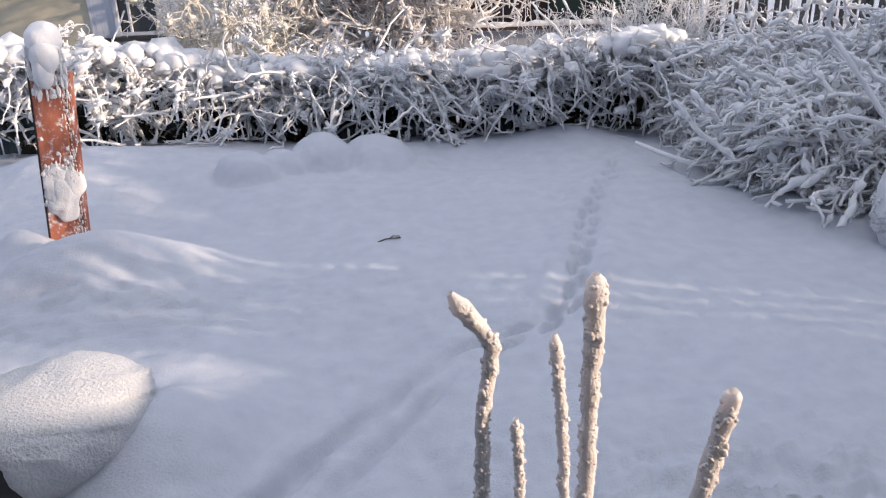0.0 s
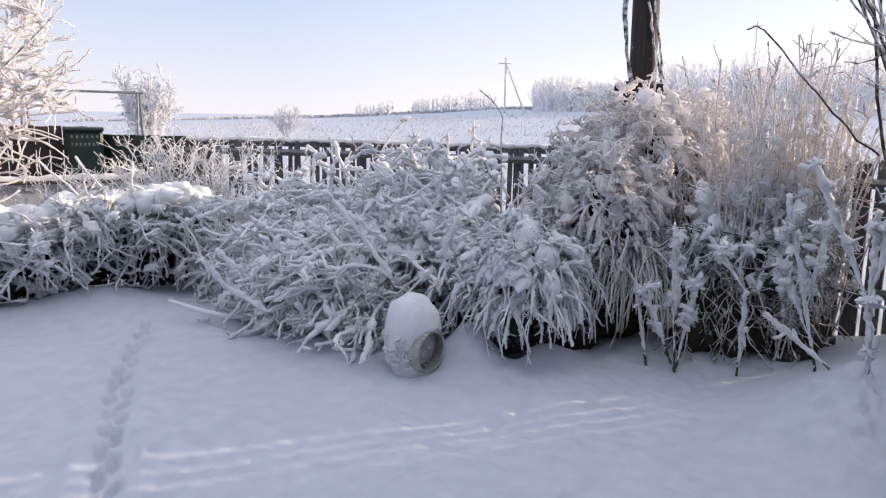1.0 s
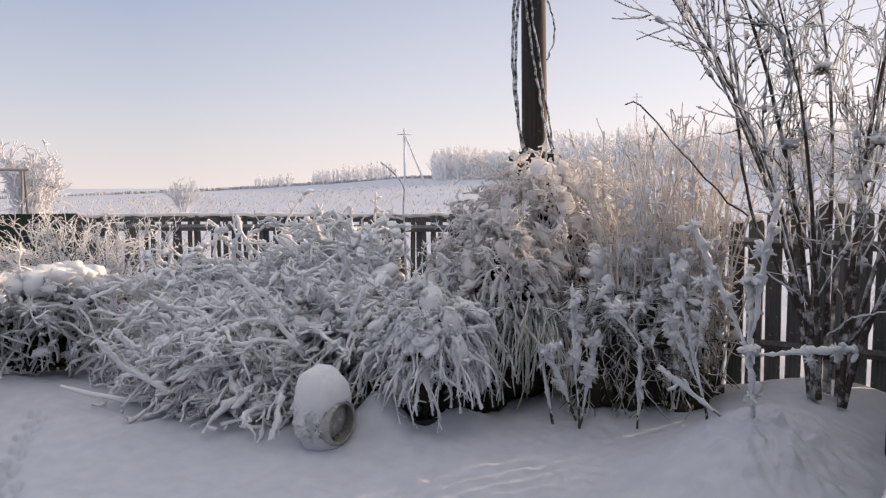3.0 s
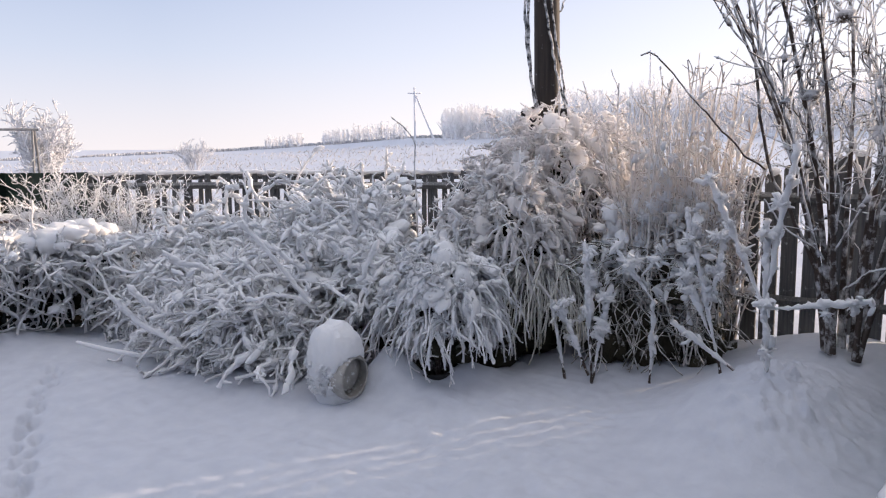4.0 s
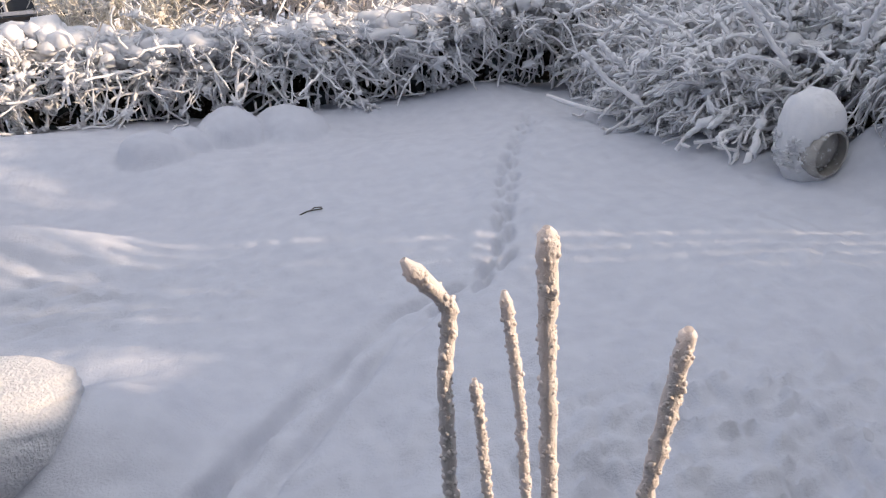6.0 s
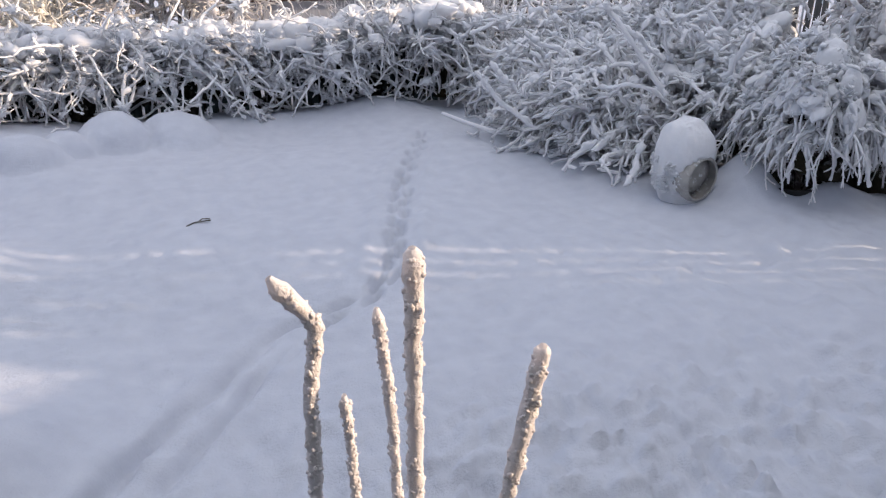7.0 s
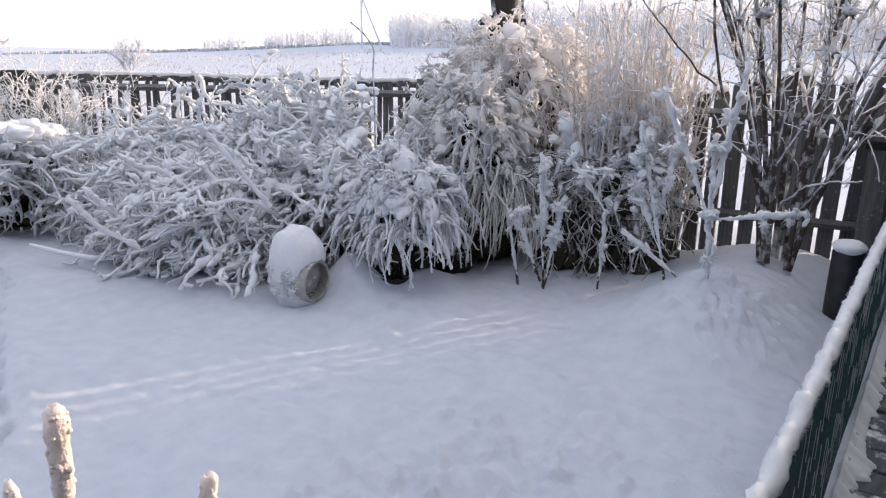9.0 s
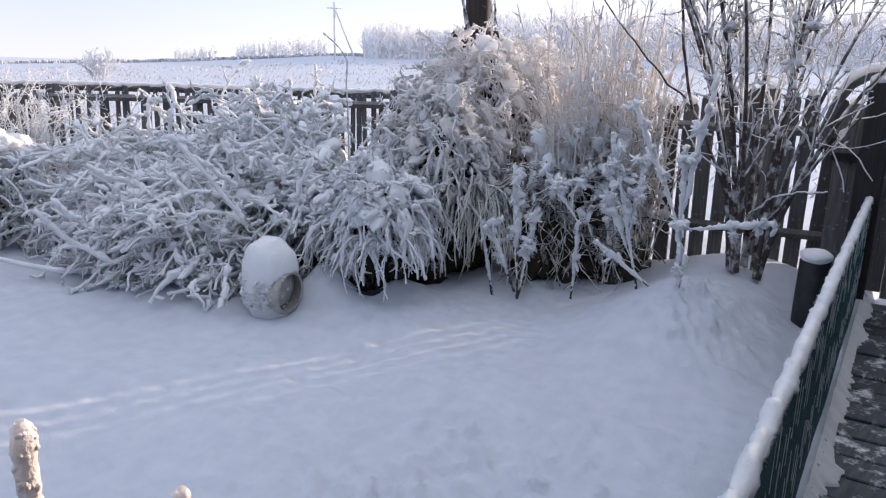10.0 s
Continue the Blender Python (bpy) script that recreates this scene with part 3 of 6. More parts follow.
spots = [q + (PICKETS,) for q in along(FENCE_LINE, 0.166) if q[1] < 6.5] + [q + (SLATS,) for q in along(FENCE_LINE[2:], 0.094)]
for k, (x, y, a, kinds) in enumerate(spots):
    me = kinds[rng.integers(3)]
    ob = new("picket" if kinds is PICKETS else "slat", me)
    ob.parent = fence
    z = float(heights(x, y)) - 0.06
    ob.matrix_world = pose(x, y, z, rng.normal() * 0.8, rng.normal() * 1.0, a)
    top = max(v.co.z for v in me.vertices)
    if y > 4.2:
        continue
    cap = new("snow_cap", CAPS[k % 2])
    cap.parent = fence
    cap.matrix_world = pose(x, y, z + top + 0.008, 0, 0, a)
top_pts = along(FENCE_LINE[2:], 0.06)
b = Buf()
tubes(b, np.array([(x - 0.05 * math.sin(radians(a)) * -1, y - 0.05 * math.cos(radians(a)), 1.470) for x, y, a in top_pts])[None], np.full((1, len(top_pts)), 0.038), 4)
part("top_rail", b, BOARD, fence, "dark rail under the slat tops", smooth=False)
b = Buf()
tubes(b, np.array([(x, y, 1.525 + 0.006 * rng.normal()) for x, y, _ in top_pts])[None], (0.022 + 0.007 * rng.random(len(top_pts)))[None], 6, 0.3)
part("snow_cap", b, CLUMP, fence, "thin line of snow on the slat tops")
for k, (x, y, a) in enumerate(along(FENCE_LINE, 2.4)):
    b = Buf()
    box(b, (x + 0.09 * math.sin(radians(a)), y - 0.09 * math.cos(radians(a)), 0.62), (0.10, 0.10, 1.5), a)
    part("post", b, BOARD, fence, smooth=False)

# ---------------------------------------------------------------- arched gate frame and dark gate post
gate = thing("arched_gate", "grey board garden gate under a curved snow-topped head rail", "gate", (6.86, 1.62, 0))
gd = unit(np.array([0.10, -1.0]))
head = []
for u, z in [(-0.16, 1.22), (-0.13, 1.42), (-0.07, 1.62), (0.02, 1.77), (0.14, 1.85), (0.32, 1.875), (0.60, 1.88), (0.95, 1.885), (1.5, 1.86)]:
    head.append((6.83 + gd[0] * u, 1.66 + gd[1] * u, z))
b = Buf()
tubes(b, np.array(head)[None], np.full((1, len(head)), 0.042), 4)
part("head_rail", b, BOARD, gate, smooth=False).matrix_parent_inverse = gate.matrix_world.inverted()
b = Buf()
hp = np.array(head[2:])
tubes(b, (hp + np.array([0, 0, 0.05]))[None], np.full((1, len(hp)), 0.045), 6, 0.15)
part("snow_cap", b, CLUMP, gate, "snow lying on the curved head rail").matrix_parent_inverse = gate.matrix_world.inverted()
for k in range(12):
    u = 0.03 + 0.127 * k
    b = Buf()
    box(b, (6.85 + gd[0] * u, 1.66 + gd[1] * u, 0.78 + 0.02 * (k % 2)), (0.125, 0.022, 1.5 + 0.06 * (k % 3)), 95.7)
    part("board", b, BOARD, gate, smooth=False).matrix_parent_inverse = gate.matrix_world.inverted()
b = Buf()
box(b, (6.82 + gd[0] * 0.6, 1.66 + gd[1] * 0.6, 1.17), (1.3, 0.05, 0.07), 95.7)
part("cross_rail", b, DARKWOOD, gate, smooth=False).matrix_parent_inverse = gate.matrix_world.inverted()

gpost = thing("gate_post", "thick dark tarred gate post beside the sheet fence", "post", (6.66, 1.36, 0))
b = Buf()
box(b, (0, 0, 0.85), (0.20, 0.20, 1.9), 10, 0.012)
part("shaft", b, DARKWOOD, gpost, smooth=False)
b = Buf()
blobs(b, [(0, 0, 1.82)], [(0.11, 0.11, 0.05)], ICO3, 0.08)
part("snow_cap", b, CLUMP, gpost)

# ---------------------------------------------------------------- low sheet fence along the walk
sheet = thing("sheet_metal_fence", "low teal corrugated sheet fence rimed with frost and capped by snow", "fence", (0, 0, 0))
FTOP = 0.86
xs = np.arange(-0.6, 6.62, 0.0038)
prof = np.array([0, 0, 0.006, 0.011, 0.011, 0.011, 0.006, 0.0])[np.arange(len(xs)) % 8]
dn = unit(np.array([-FENCE_K, 1.0]))
b = Buf()
for off in (0.0, 0.002):
    px_ = xs + dn[0] * (prof + off)
    py_ = FENCE_A + FENCE_K * xs + dn[1] * (prof + off)
    V = np.concatenate([np.stack([px_, py_, np.full(len(xs), z)], -1) for z in (-0.22, 0.25, FTOP)])
    i = np.arange(len(xs) - 1)
    n = len(xs)
    F = np.concatenate([np.stack([r * n + i, r * n + i + 1, (r + 1) * n + i + 1, (r + 1) * n + i], -1) for r in (0, 1)])
    b.add(V, F if off == 0 else F[:, ::-1])
part("sheet", b, TEAL, sheet, smooth=False)
b = Buf()
rx_ = np.arange(-0.58, 6.6, 0.0912)
for k in range(2):
    lo_ = 0.08 + 0.40 * k + 0.25 * rng.random(len(rx_))
    t_ = np.linspace(0, 1, 5)[None, :]
    z_ = lo_[:, None] + (0.10 + 0.14 * rng.random((len(rx_), 1))) * t_
    P_ = np.stack([rx_[:, None] + 0 * z_, FENCE_A + FENCE_K * rx_[:, None] - 0.002 + 0 * z_, np.minimum(z_, FTOP)], -1)
    tubes(b, P_, 0.0010 + 0.0014 * rng.random((len(rx_), 5)), 3, 0.5)
part("rime_line", b, CLUMP, sheet, "broken lines of rime along the ribs", kind="stuff")
b = Buf()
tx = np.arange(-0.6, 6.62, 0.022)
ty = FENCE_A + FENCE_K * tx + 0.022
tz = FTOP + 0.015 + 0.006 * waves(tx, ty, 0.22, 21) + 0.003 * waves(tx, ty, 0.07, 22)
tw = 0.025 + 0.003 * waves(tx, ty, 0.2, 23)
ring = []
for ca, sa in [(-1.0, -0.5), (-1.08, 0.1), (-0.75, 0.62), (-0.2, 0.95), (0.3, 0.9), (0.8, 0.55), (1.05, 0.0), (0.95, -0.55)]:
    jig = 0.0036 * rng.normal(size=len(tx))
    ring.append(np.stack([tx + dn[0] * (ca * tw + jig), ty + dn[1] * (ca * tw + jig), tz + sa * 0.030 + 0.5 * jig], -1))
V = np.concatenate(ring)
n, i = len(tx), np.arange(len(tx) - 1)
F = np.concatenate([np.stack([r * n + i, r * n + i + 1, ((r + 1) % 8) * n + i + 1, ((r + 1) % 8) * n + i], -1) for r in range(8)])
b.add(V, F)
for up_, out_ in ((0.012, 0.0), (0.0, 0.016), (0.0, -0.016)):
    spikes(b, np.stack([tx + dn[0] * out_, ty + dn[1] * out_, tz + up_], -1)[None], None, 8000, 0.016, 0.005, 0.3)
part("snow_cap", b, CLUMP, sheet, "long ragged ridge of snow on the fence top")
b = Buf()
tubes(b, np.array([[(x, FENCE_A + FENCE_K * x + 0.04, 0.62) for x in np.linspace(-0.6, 6.6, 20)]]), 0.02, 4)
part("rail", b, TEAL, sheet, smooth=False)

# ---------------------------------------------------------------- unseen plain walls by the walk and behind the camera, added to shade the yard
b = Buf()
box(b, (4.80, -0.643, 0.70), (4.87, 0.25, 1.9), math.degrees(math.atan(FENCE_K)), 0.01)
box(b, (9.15, 0.10, 0.95), (3.95, 0.25, 2.4), math.degrees(math.atan(FENCE_K)), 0.01)
box(b, (-0.9, -1.97, 2.1), (10.4, 0.25, 4.9), math.degrees(math.atan(FENCE_K)), 0.01)
box(b, (-6.2, -0.6, 2.1), (0.25, 4.4, 4.9), 9.7, 0.01)
tagged(part("wall_south", b, BROWNBOARD, None, smooth=False), "unseen boarded walls added to block sun and sky", "wall", kind="structure")

# ---------------------------------------------------------------- boarded walk
walk_deck = new("boarded_walk")
tagged(walk_deck, "wet grey board walk patched with trodden snow", "path", kind="structure")
for k in range(34):
    x = -0.9 + 0.232 * k
    b = Buf()
    box(b, (x, FENCE_A + FENCE_K * x - 0.64, -0.045 + 0.006 * rng.normal()), (0.215, 1.16, 0.045), math.degrees(math.atan(FENCE_K)), 0.006)
    part("plank", b, WALKWOOD, walk_deck, smooth=False)
b = Buf()
n = 420
xs = np.linspace(-0.6, 6.9, n)
wide_ = 0.08 + 0.03 * waves(xs, 0 * xs, 0.8, 72) + 0.010 * waves(xs, 0 * xs, 0.25, 73) + 0.010 * waves(xs, 0 * xs, 0.09, 78)
rows_ = np.array([0.0, 0.25, 0.5, 0.75, 0.92, 1.0])
lift_ = np.array([0.085, 0.060, 0.040, 0.022, 0.010, -0.02])
Y = (FENCE_A + FENCE_K * xs - 0.035)[:, None] - np.clip(wide_, 0.06, None)[:, None] * rows_[None]
Z = -0.022 + lift_[None] * (1 + 0.25 * waves(xs, 0 * xs, 0.2, 74))[:, None]
idx = np.arange(n * 6).reshape(n, 6)
F = np.stack([idx[:-1, :-1], idx[:-1, 1:], idx[1:, 1:], idx[1:, :-1]], -1).reshape(-1, 4)
b.add(np.stack([np.repeat(xs[:, None], 6, 1), Y, Z], -1).reshape(-1, 3), np.concatenate([F[:, :3], F[:, [0, 2, 3]]]))
part("trodden_snow", b, CLUMP, walk_deck, "drift of snow along the foot of the fence")

# ---------------------------------------------------------------- black capped post beside the sheet fence
stub = thing("pipe_post", "short black post with a thick cap of snow", "post", (5.46, 1.36, 0))
b = Buf()
lathe(b, [(0.0, -0.1), (0.105, -0.1), (0.108, 0.2), (0.104, 0.55), (0.098, 0.565), (0.0, 0.567)], sides=20, rough=0.015)
part("shaft", b, BLACK_AND_HOLLOWS, stub)
b = Buf()
blobs(b, [(0, 0, 0.585)], [(0.125, 0.12, 0.055)], ICO3, 0.07)
part("snow_cap", b, CLUMP, stub)

# ---------------------------------------------------------------- vine-covered fence on the far side of the yard
vfence = thing("vine_fence", "low faded green board fence half hidden by frosted vines", "fence")
LOW_LINE = [(-5.6, 7.6), (-2.6, 8.0), (0.5, 8.15), (2.6, 8.25)]
LOWP = [picket_mesh("picket", h, w, GREENBOARD) for h, w in ((0.86, 0.125), (0.83, 0.135), (0.89, 0.12))]
for x, y, a in along(LOW_LINE, 0.152):
    ob = new("picket", LOWP[rng.integers(3)])
    ob.parent = vfence
    ob.matrix_world = pose(x, y, -0.03 + 0.02 * rng.normal(), rng.normal(), rng.normal() * 0.8, a)
for level in (0.25, 0.68):
    b = Buf()
    tubes(b, np.array([[(x, y + 0.045, level) for x, y, _ in along(LOW_LINE, 0.3)]]), 0.03, 4)
    part("rail", b, GREENBOARD, vfence, smooth=False)


def hedge_top(x):
    return np.interp(x, [-4.6, -3.3, -2.6, -1.9, -1.0, 0.0, 0.8, 1.4, 2.0, 2.8], [1.08, 1.10, 0.93, 0.82, 0.86, 0.82, 0.82, 0.90, 0.96, 1.04])


def low_y(x):
    return np.interp(x, [-5.6, -2.6, 0.5, 2.6], [7.6, 8.0, 8.15, 8.25])


vines = thing("vine_hedge", "tangled climbing vines furred with frost and loaded with snow", "hedge", (-1.0, 7.8, 0))
vi = vines.matrix_world.inverted()
B = 470
sx = -4.7 + 7.3 * rng.random(B)
st = np.stack([sx, low_y(sx) - 0.10 + 0.14 * rng.normal(size=B), hedge_top(sx) * (0.60 + 0.38 * rng.random(B))], -1)
ad = np.stack([0.9 * rng.normal(size=B), -0.9 - 0.3 * rng.random(B), 0.3 + 0.4 * rng.normal(size=B)], -1)
P = wander(st, ad, 0.40 + 0.65 * rng.random(B), 10, 0.27, 0.20)
b = Buf()
tubes(b, fine(P, 20), taper(B, 20, 0.0135, 0.0095) * (0.65 + 0.7 * rng.random((B, 20))), 4, 0.35)
# long runners that loop sideways
B2 = 150
sx = -4.6 + 7.0 * rng.random(B2)
st = np.stack([sx, low_y(sx) - 0.30 + 0.10 * rng.normal(size=B2), 0.2 + 0.55 * rng.random(B2)], -1)
P2 = wander(st, np.stack([rng.choice([-1.0, 1.0], B2), 0.3 * rng.normal(size=B2), 0.5 * rng.normal(size=B2)], -1), 0.5 + 0.7 * rng.random(B2), 11, 0.22, 0.05)
tubes(b, P2, taper(B2, 11, 0.014, 0.010), 5, 0.2)
part("vine_tangle", b, VINE, vines, "frosted looping stems", kind="stuff").matrix_parent_inverse = vi
b = Buf()
Q = side_shoots(P, 4, 0.15, 5, 0.35, 0.06)
tubes(b, Q, taper(len(Q), 5, 0.009, 0.0065), 3, 0.25)
spikes(b, Q, None, 5, 0.032, 0.008)
spikes(b, P, None, 26, 0.028, 0.008)
spikes(b, P2, None, 26, 0.026, 0.008)
part("twig_mass", b, VINE, vines, kind="stuff").matrix_parent_inverse = vi
b = Buf()
K = 700
cx_ = -4.7 + 7.3 * rng.random(K)
gap_ = waves(cx_, 0 * cx_, 0.55, 61) + 0.6 * waves(cx_, 0 * cx_, 0.21, 62)
lift = np.clip(0.35 + 0.65 * rng.random(K) ** 0.6 + 0.10 * gap_, 0.2, 1.08)
C = np.stack([cx_, low_y(cx_) - 0.06 - 0.30 * (1 - lift) + 0.11 * rng.normal(size=K), hedge_top(cx_) * (0.50 + 0.50 * lift)], -1)
s = (0.022 + 0.095 * rng.random(K) ** 2.6) * (0.40 + 0.80 * np.clip(lift, 0, 1))
blobs(b, C, np.stack([s * (0.9 + 0.5 * rng.random(K)), s, s * 0.85], -1), ICO1, 0.30)
K = 520
cx_ = -4.7 + 7.3 * rng.random(K)
C = np.stack([cx_, low_y(cx_) - 0.12 + 0.12 * rng.normal(size=K), hedge_top(cx_) * (0.86 + 0.16 * rng.random(K)) + 0.03 * waves(cx_, 0 * cx_, 0.4, 63)], -1)
s = 0.045 + 0.075 * rng.random(K) ** 1.7
big = s > 0.075
blobs(b, C[big], np.stack([s * 1.25, s, s * 0.8], -1)[big], ICO2, 0.32)
blobs(b, C[~big], np.stack([s * 1.25, s, s * 0.8], -1)[~big], ICO1, 0.30)
K = 120
cx_ = np.where(rng.random(K) < 0.6, -0.6 + 2.7 * rng.random(K), -4.7 + 4.3 * rng.random(K))
C = np.stack([cx_, low_y(cx_) - 0.14 + 0.13 * rng.normal(size=K), hedge_top(cx_) * (0.88 + 0.12 * rng.random(K)) + 0.04 * waves(cx_, 0 * cx_, 0.5, 65)], -1)
s = 0.055 + 0.05 * rng.random(K)
blobs(b, C, np.stack([s * 1.5, s * 1.05, s * 0.7], -1), ICO3, 0.24)
tufts(b, C + 0.06 * rng.normal(size=(K, 3)), s * 0.8, 22)
n = 34
cx_ = 0.2 + 2.2 * rng.random(n)
s = 0.075 + 0.065 * rng.random(n)
blobs(b, np.stack([cx_, low_y(cx_) - 0.18 + 0.10 * rng.normal(size=n), hedge_top(cx_) * (0.97 + 0.06 * rng.random(n))], -1), np.stack([s * 1.35, s * 1.1, s * 0.85], -1), ICO3, 0.28)
i_, j_ = rng.integers(0, len(P), 700), rng.integers(1, 9, 700)
tufts(b, P[i_, j_], 0.022 + 0.060 * rng.random(700) ** 1.7, 14)
i_, j_ = rng.integers(0, len(P), 260), rng.integers(0, 5, 260)
s = 0.035 + 0.06 * rng.random(260) ** 1.5
drapes(b, P[i_, j_] + np.array([0, 0, 0.02]), np.array([0, -0.5, 1.0]) + 0.4 * rng.normal(size=(260, 3)), np.stack([s * 1.2, s, s * 0.6], -1), ICO2)
pads(b, P, 1500, 0.014, 0.036, 0, 7)
pads(b, Q, 800, 0.010, 0.022, 0, 4)
part("snow_load", b, CLUMP, vines, "rounded cushions of snow", kind="stuff").matrix_parent_inverse = vi
# dark lumps along the hedge foot paint in its shaded gap
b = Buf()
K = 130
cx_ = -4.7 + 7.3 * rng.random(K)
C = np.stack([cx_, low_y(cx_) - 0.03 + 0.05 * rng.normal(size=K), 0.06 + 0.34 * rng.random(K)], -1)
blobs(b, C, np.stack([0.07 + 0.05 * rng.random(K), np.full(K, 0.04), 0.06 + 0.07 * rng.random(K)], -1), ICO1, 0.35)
part("shade_fill", b, SHADE_AND_TWIG, vines, "dark lumps standing for the shade under the hedge", kind="stuff").matrix_parent_inverse = vi


# ---------------------------------------------------------------- sprawling bush of arched canes
def region_points(count, corners):
    """Random points in a quadrilateral."""
    c = np.array(corners, float)
    u, v = rng.random((2, count, 1))
    return (1 - u) * (1 - v) * c[0] + u * (1 - v) * c[1] + u * v * c[2] + (1 - u) * v * c[3]


def bush_top(x, y):
    """Height of the canes over the plan: low at the front, higher towards the back fence."""
    depth = ((x - 2.45) * 0.80 + (y - 5.1) * 0.42)
    az = np.degrees(np.arctan2(x, y))
    return np.clip(0.55 + 0.42 * depth, 0.32, 1.38) * np.interp(az, [18, 27, 31, 37], [0.82, 0.92, 1.04, 1.14])


bush = thing("sprawling_bush", "broad mound of arching canes thick with hoar frost and snow", "bush", (3.6, 5.9, 0))
bi = bush.matrix_world.inverted()
B = 740
base = region_points(3 * B, [(2.75, 7.9), (2.72, 5.2), (3.75, 4.75), (5.7, 6.6)])
base = base[np.argsort(-waves(base[:, 0], base[:, 1], 0.75, 64) - 0.9 * rng.normal(size=3 * B))[:B]]
top = bush_top(base[:, 0], base[:, 1])
st = np.stack([base[:, 0], base[:, 1], top * (0.30 + 0.55 * rng.random(B))], -1)
ad = np.stack([-0.95 + 0.55 * rng.normal(size=B), 0.35 + 0.60 * rng.normal(size=B), 0.45 + 0.42 * rng.normal(size=B)], -1)
P = wander(st, ad, 0.35 + 0.65 * rng.random(B), 9, 0.17, 0.12)
P[:, :, 2] = np.minimum(P[:, :, 2], bush_top(P[:, :, 0], P[:, :, 1]) * 1.16 + 0.12 * rng.random((B, 1)))
b = Buf()
tubes(b, fine(P, 21), taper(B, 21, 0.0180, 0.0125) * (0.62 + 0.76 * rng.random((B, 21))), 5, 0.42)
part("cane_mass", b, CANE, bush, "frosted arching canes", kind="stuff").matrix_parent_inverse = bi
b = Buf()
Q = side_shoots(P, 5, 0.17, 4, 0.42, 0.02)
tubes(b, Q, taper(len(Q), 4, 0.012, 0.0085), 4, 0.35)
spikes(b, P, None, 26, 0.022, 0.0085)
spikes(b, Q, None, 3, 0.026, 0.010)
part("twig_mass", b, CANE, bush, kind="stuff").matrix_parent_inverse = bi
# low fringe that lies on the snow at the front
fr = np.concatenate([region_points(300, [(2.35, 7.7), (2.40, 5.7), (2.85, 5.2), (2.85, 7.9)]), region_points(130, [(2.55, 5.5), (2.95, 4.85), (3.2, 5.0), (2.9, 5.6)])])
B3 = len(fr)
st = np.stack([fr[:, 0] + 0.2, fr[:, 1], 0.08 + 0.35 * rng.random(B3)], -1)
P3 = wander(st, np.stack([-0.9 + 0.5 * rng.normal(size=B3), 0.6 * rng.normal(size=B3), 0.1 + 0.3 * rng.normal(size=B3)], -1), 0.25 + 0.4 * rng.random(B3), 8, 0.2, 0.10)
b = Buf()
tubes(b, P3, taper(B3, 8, 0.016, 0.011), 5, 0.3)
Q3 = side_shoots(P3, 4, 0.15, 4, 0.3, 0.03)
tubes(b, Q3, taper(len(Q3), 4, 0.0105, 0.008), 3, 0.3)
spikes(b, P3, None, 18, 0.026, 0.010)
spikes(b, Q3, None, 3, 0.026, 0.009)
pads(b, P3, 700, 0.012, 0.030, 0, 7)
i_, j_ = rng.integers(0, len(P3), 320), rng.integers(1, 7, 320)
tufts(b, P3[i_, j_], 0.018 + 0.034 * rng.random(320) ** 1.6, 14)
part("fringe", b, CANE, bush, "low frosted twigs resting on the snow", kind="stuff").matrix_parent_inverse = bi
# stout straight sticks that stand out of the mass
sticks = [((2.98, 4.76, 0.66), (2.57, 5.0, 1.27)),
          ((3.25, 4.45, 0.89), (3.07, 4.58, 1.11)),
          ((3.2, 4.43, 0.84), (3.31, 4.34, 1.09)),
          ((3.6, 5.06, 1.09), (3.61, 5.06, 1.35)),
          ((4.02, 3.76, 0.81), (3.93, 3.86, 0.79)),
          ((2.2, 5.39, 0.34), (1.78, 5.55, 0.75)),
          ((2.07, 5.44, 0.62), (1.9, 5.51, 0.79)),
          ((3.0, 4.86, 0.89), (2.75, 5.01, 1.13)),
          ((4.0, 4.21, 1.06), (3.99, 4.22, 1.32)),
          ((2.54, 5.57, 0.85), (2.25, 5.69, 0.99))]
SP = np.array([[np.array(a) + (np.array(c) - np.array(a)) * t + 0.012 * rng.normal(size=3) for t in np.linspace(0, 1, 6)] for a, c in sticks])
for line in SP:
    b = Buf()
    tubes(b, line[None], taper(1, 6, 0.017, 0.015), 7, 0.3)
    spikes(b, line[None], None, 110, 0.020, 0.007)
    pads(b, line[None], 12, 0.014, 0.026, 0, 5)
    part("stout_cane", b, CANE, bush, "thick frost-crusted cane").matrix_parent_inverse = bi
b = Buf()
pads(b, P, 2200, 0.015, 0.038, 1, 9)
pads(b, Q, 1500, 0.010, 0.024, 0, 3)
i_, j_ = rng.integers(0, len(P), 1100), rng.integers(1, 8, 1100)
tufts(b, P[i_, j_], 0.024 + 0.046 * rng.random(1100) ** 1.6, 12)
n = 200
c2 = region_points(n, [(2.85, 7.8), (2.85, 5.3), (3.8, 4.9), (5.6, 6.5)])
s = 0.05 + 0.06 * rng.random(n)
blobs(b, np.stack([c2[:, 0], c2[:, 1], bush_top(c2[:, 0], c2[:, 1]) * (0.25 + 0.55 * rng.random(n))], -1), np.stack([s * 1.3, s * 1.3, s * 0.8], -1), ICO2, 0.34)
n = 70
c2 = region_points(n, [(2.7, 7.8), (2.62, 5.3), (3.8, 4.8), (5.5, 6.4)])
s = 0.03 + 0.03 * rng.random(n) ** 1.4
C = np.stack([c2[:, 0], c2[:, 1], bush_top(c2[:, 0], c2[:, 1]) * (0.72 + 0.30 * rng.random(n))], -1)
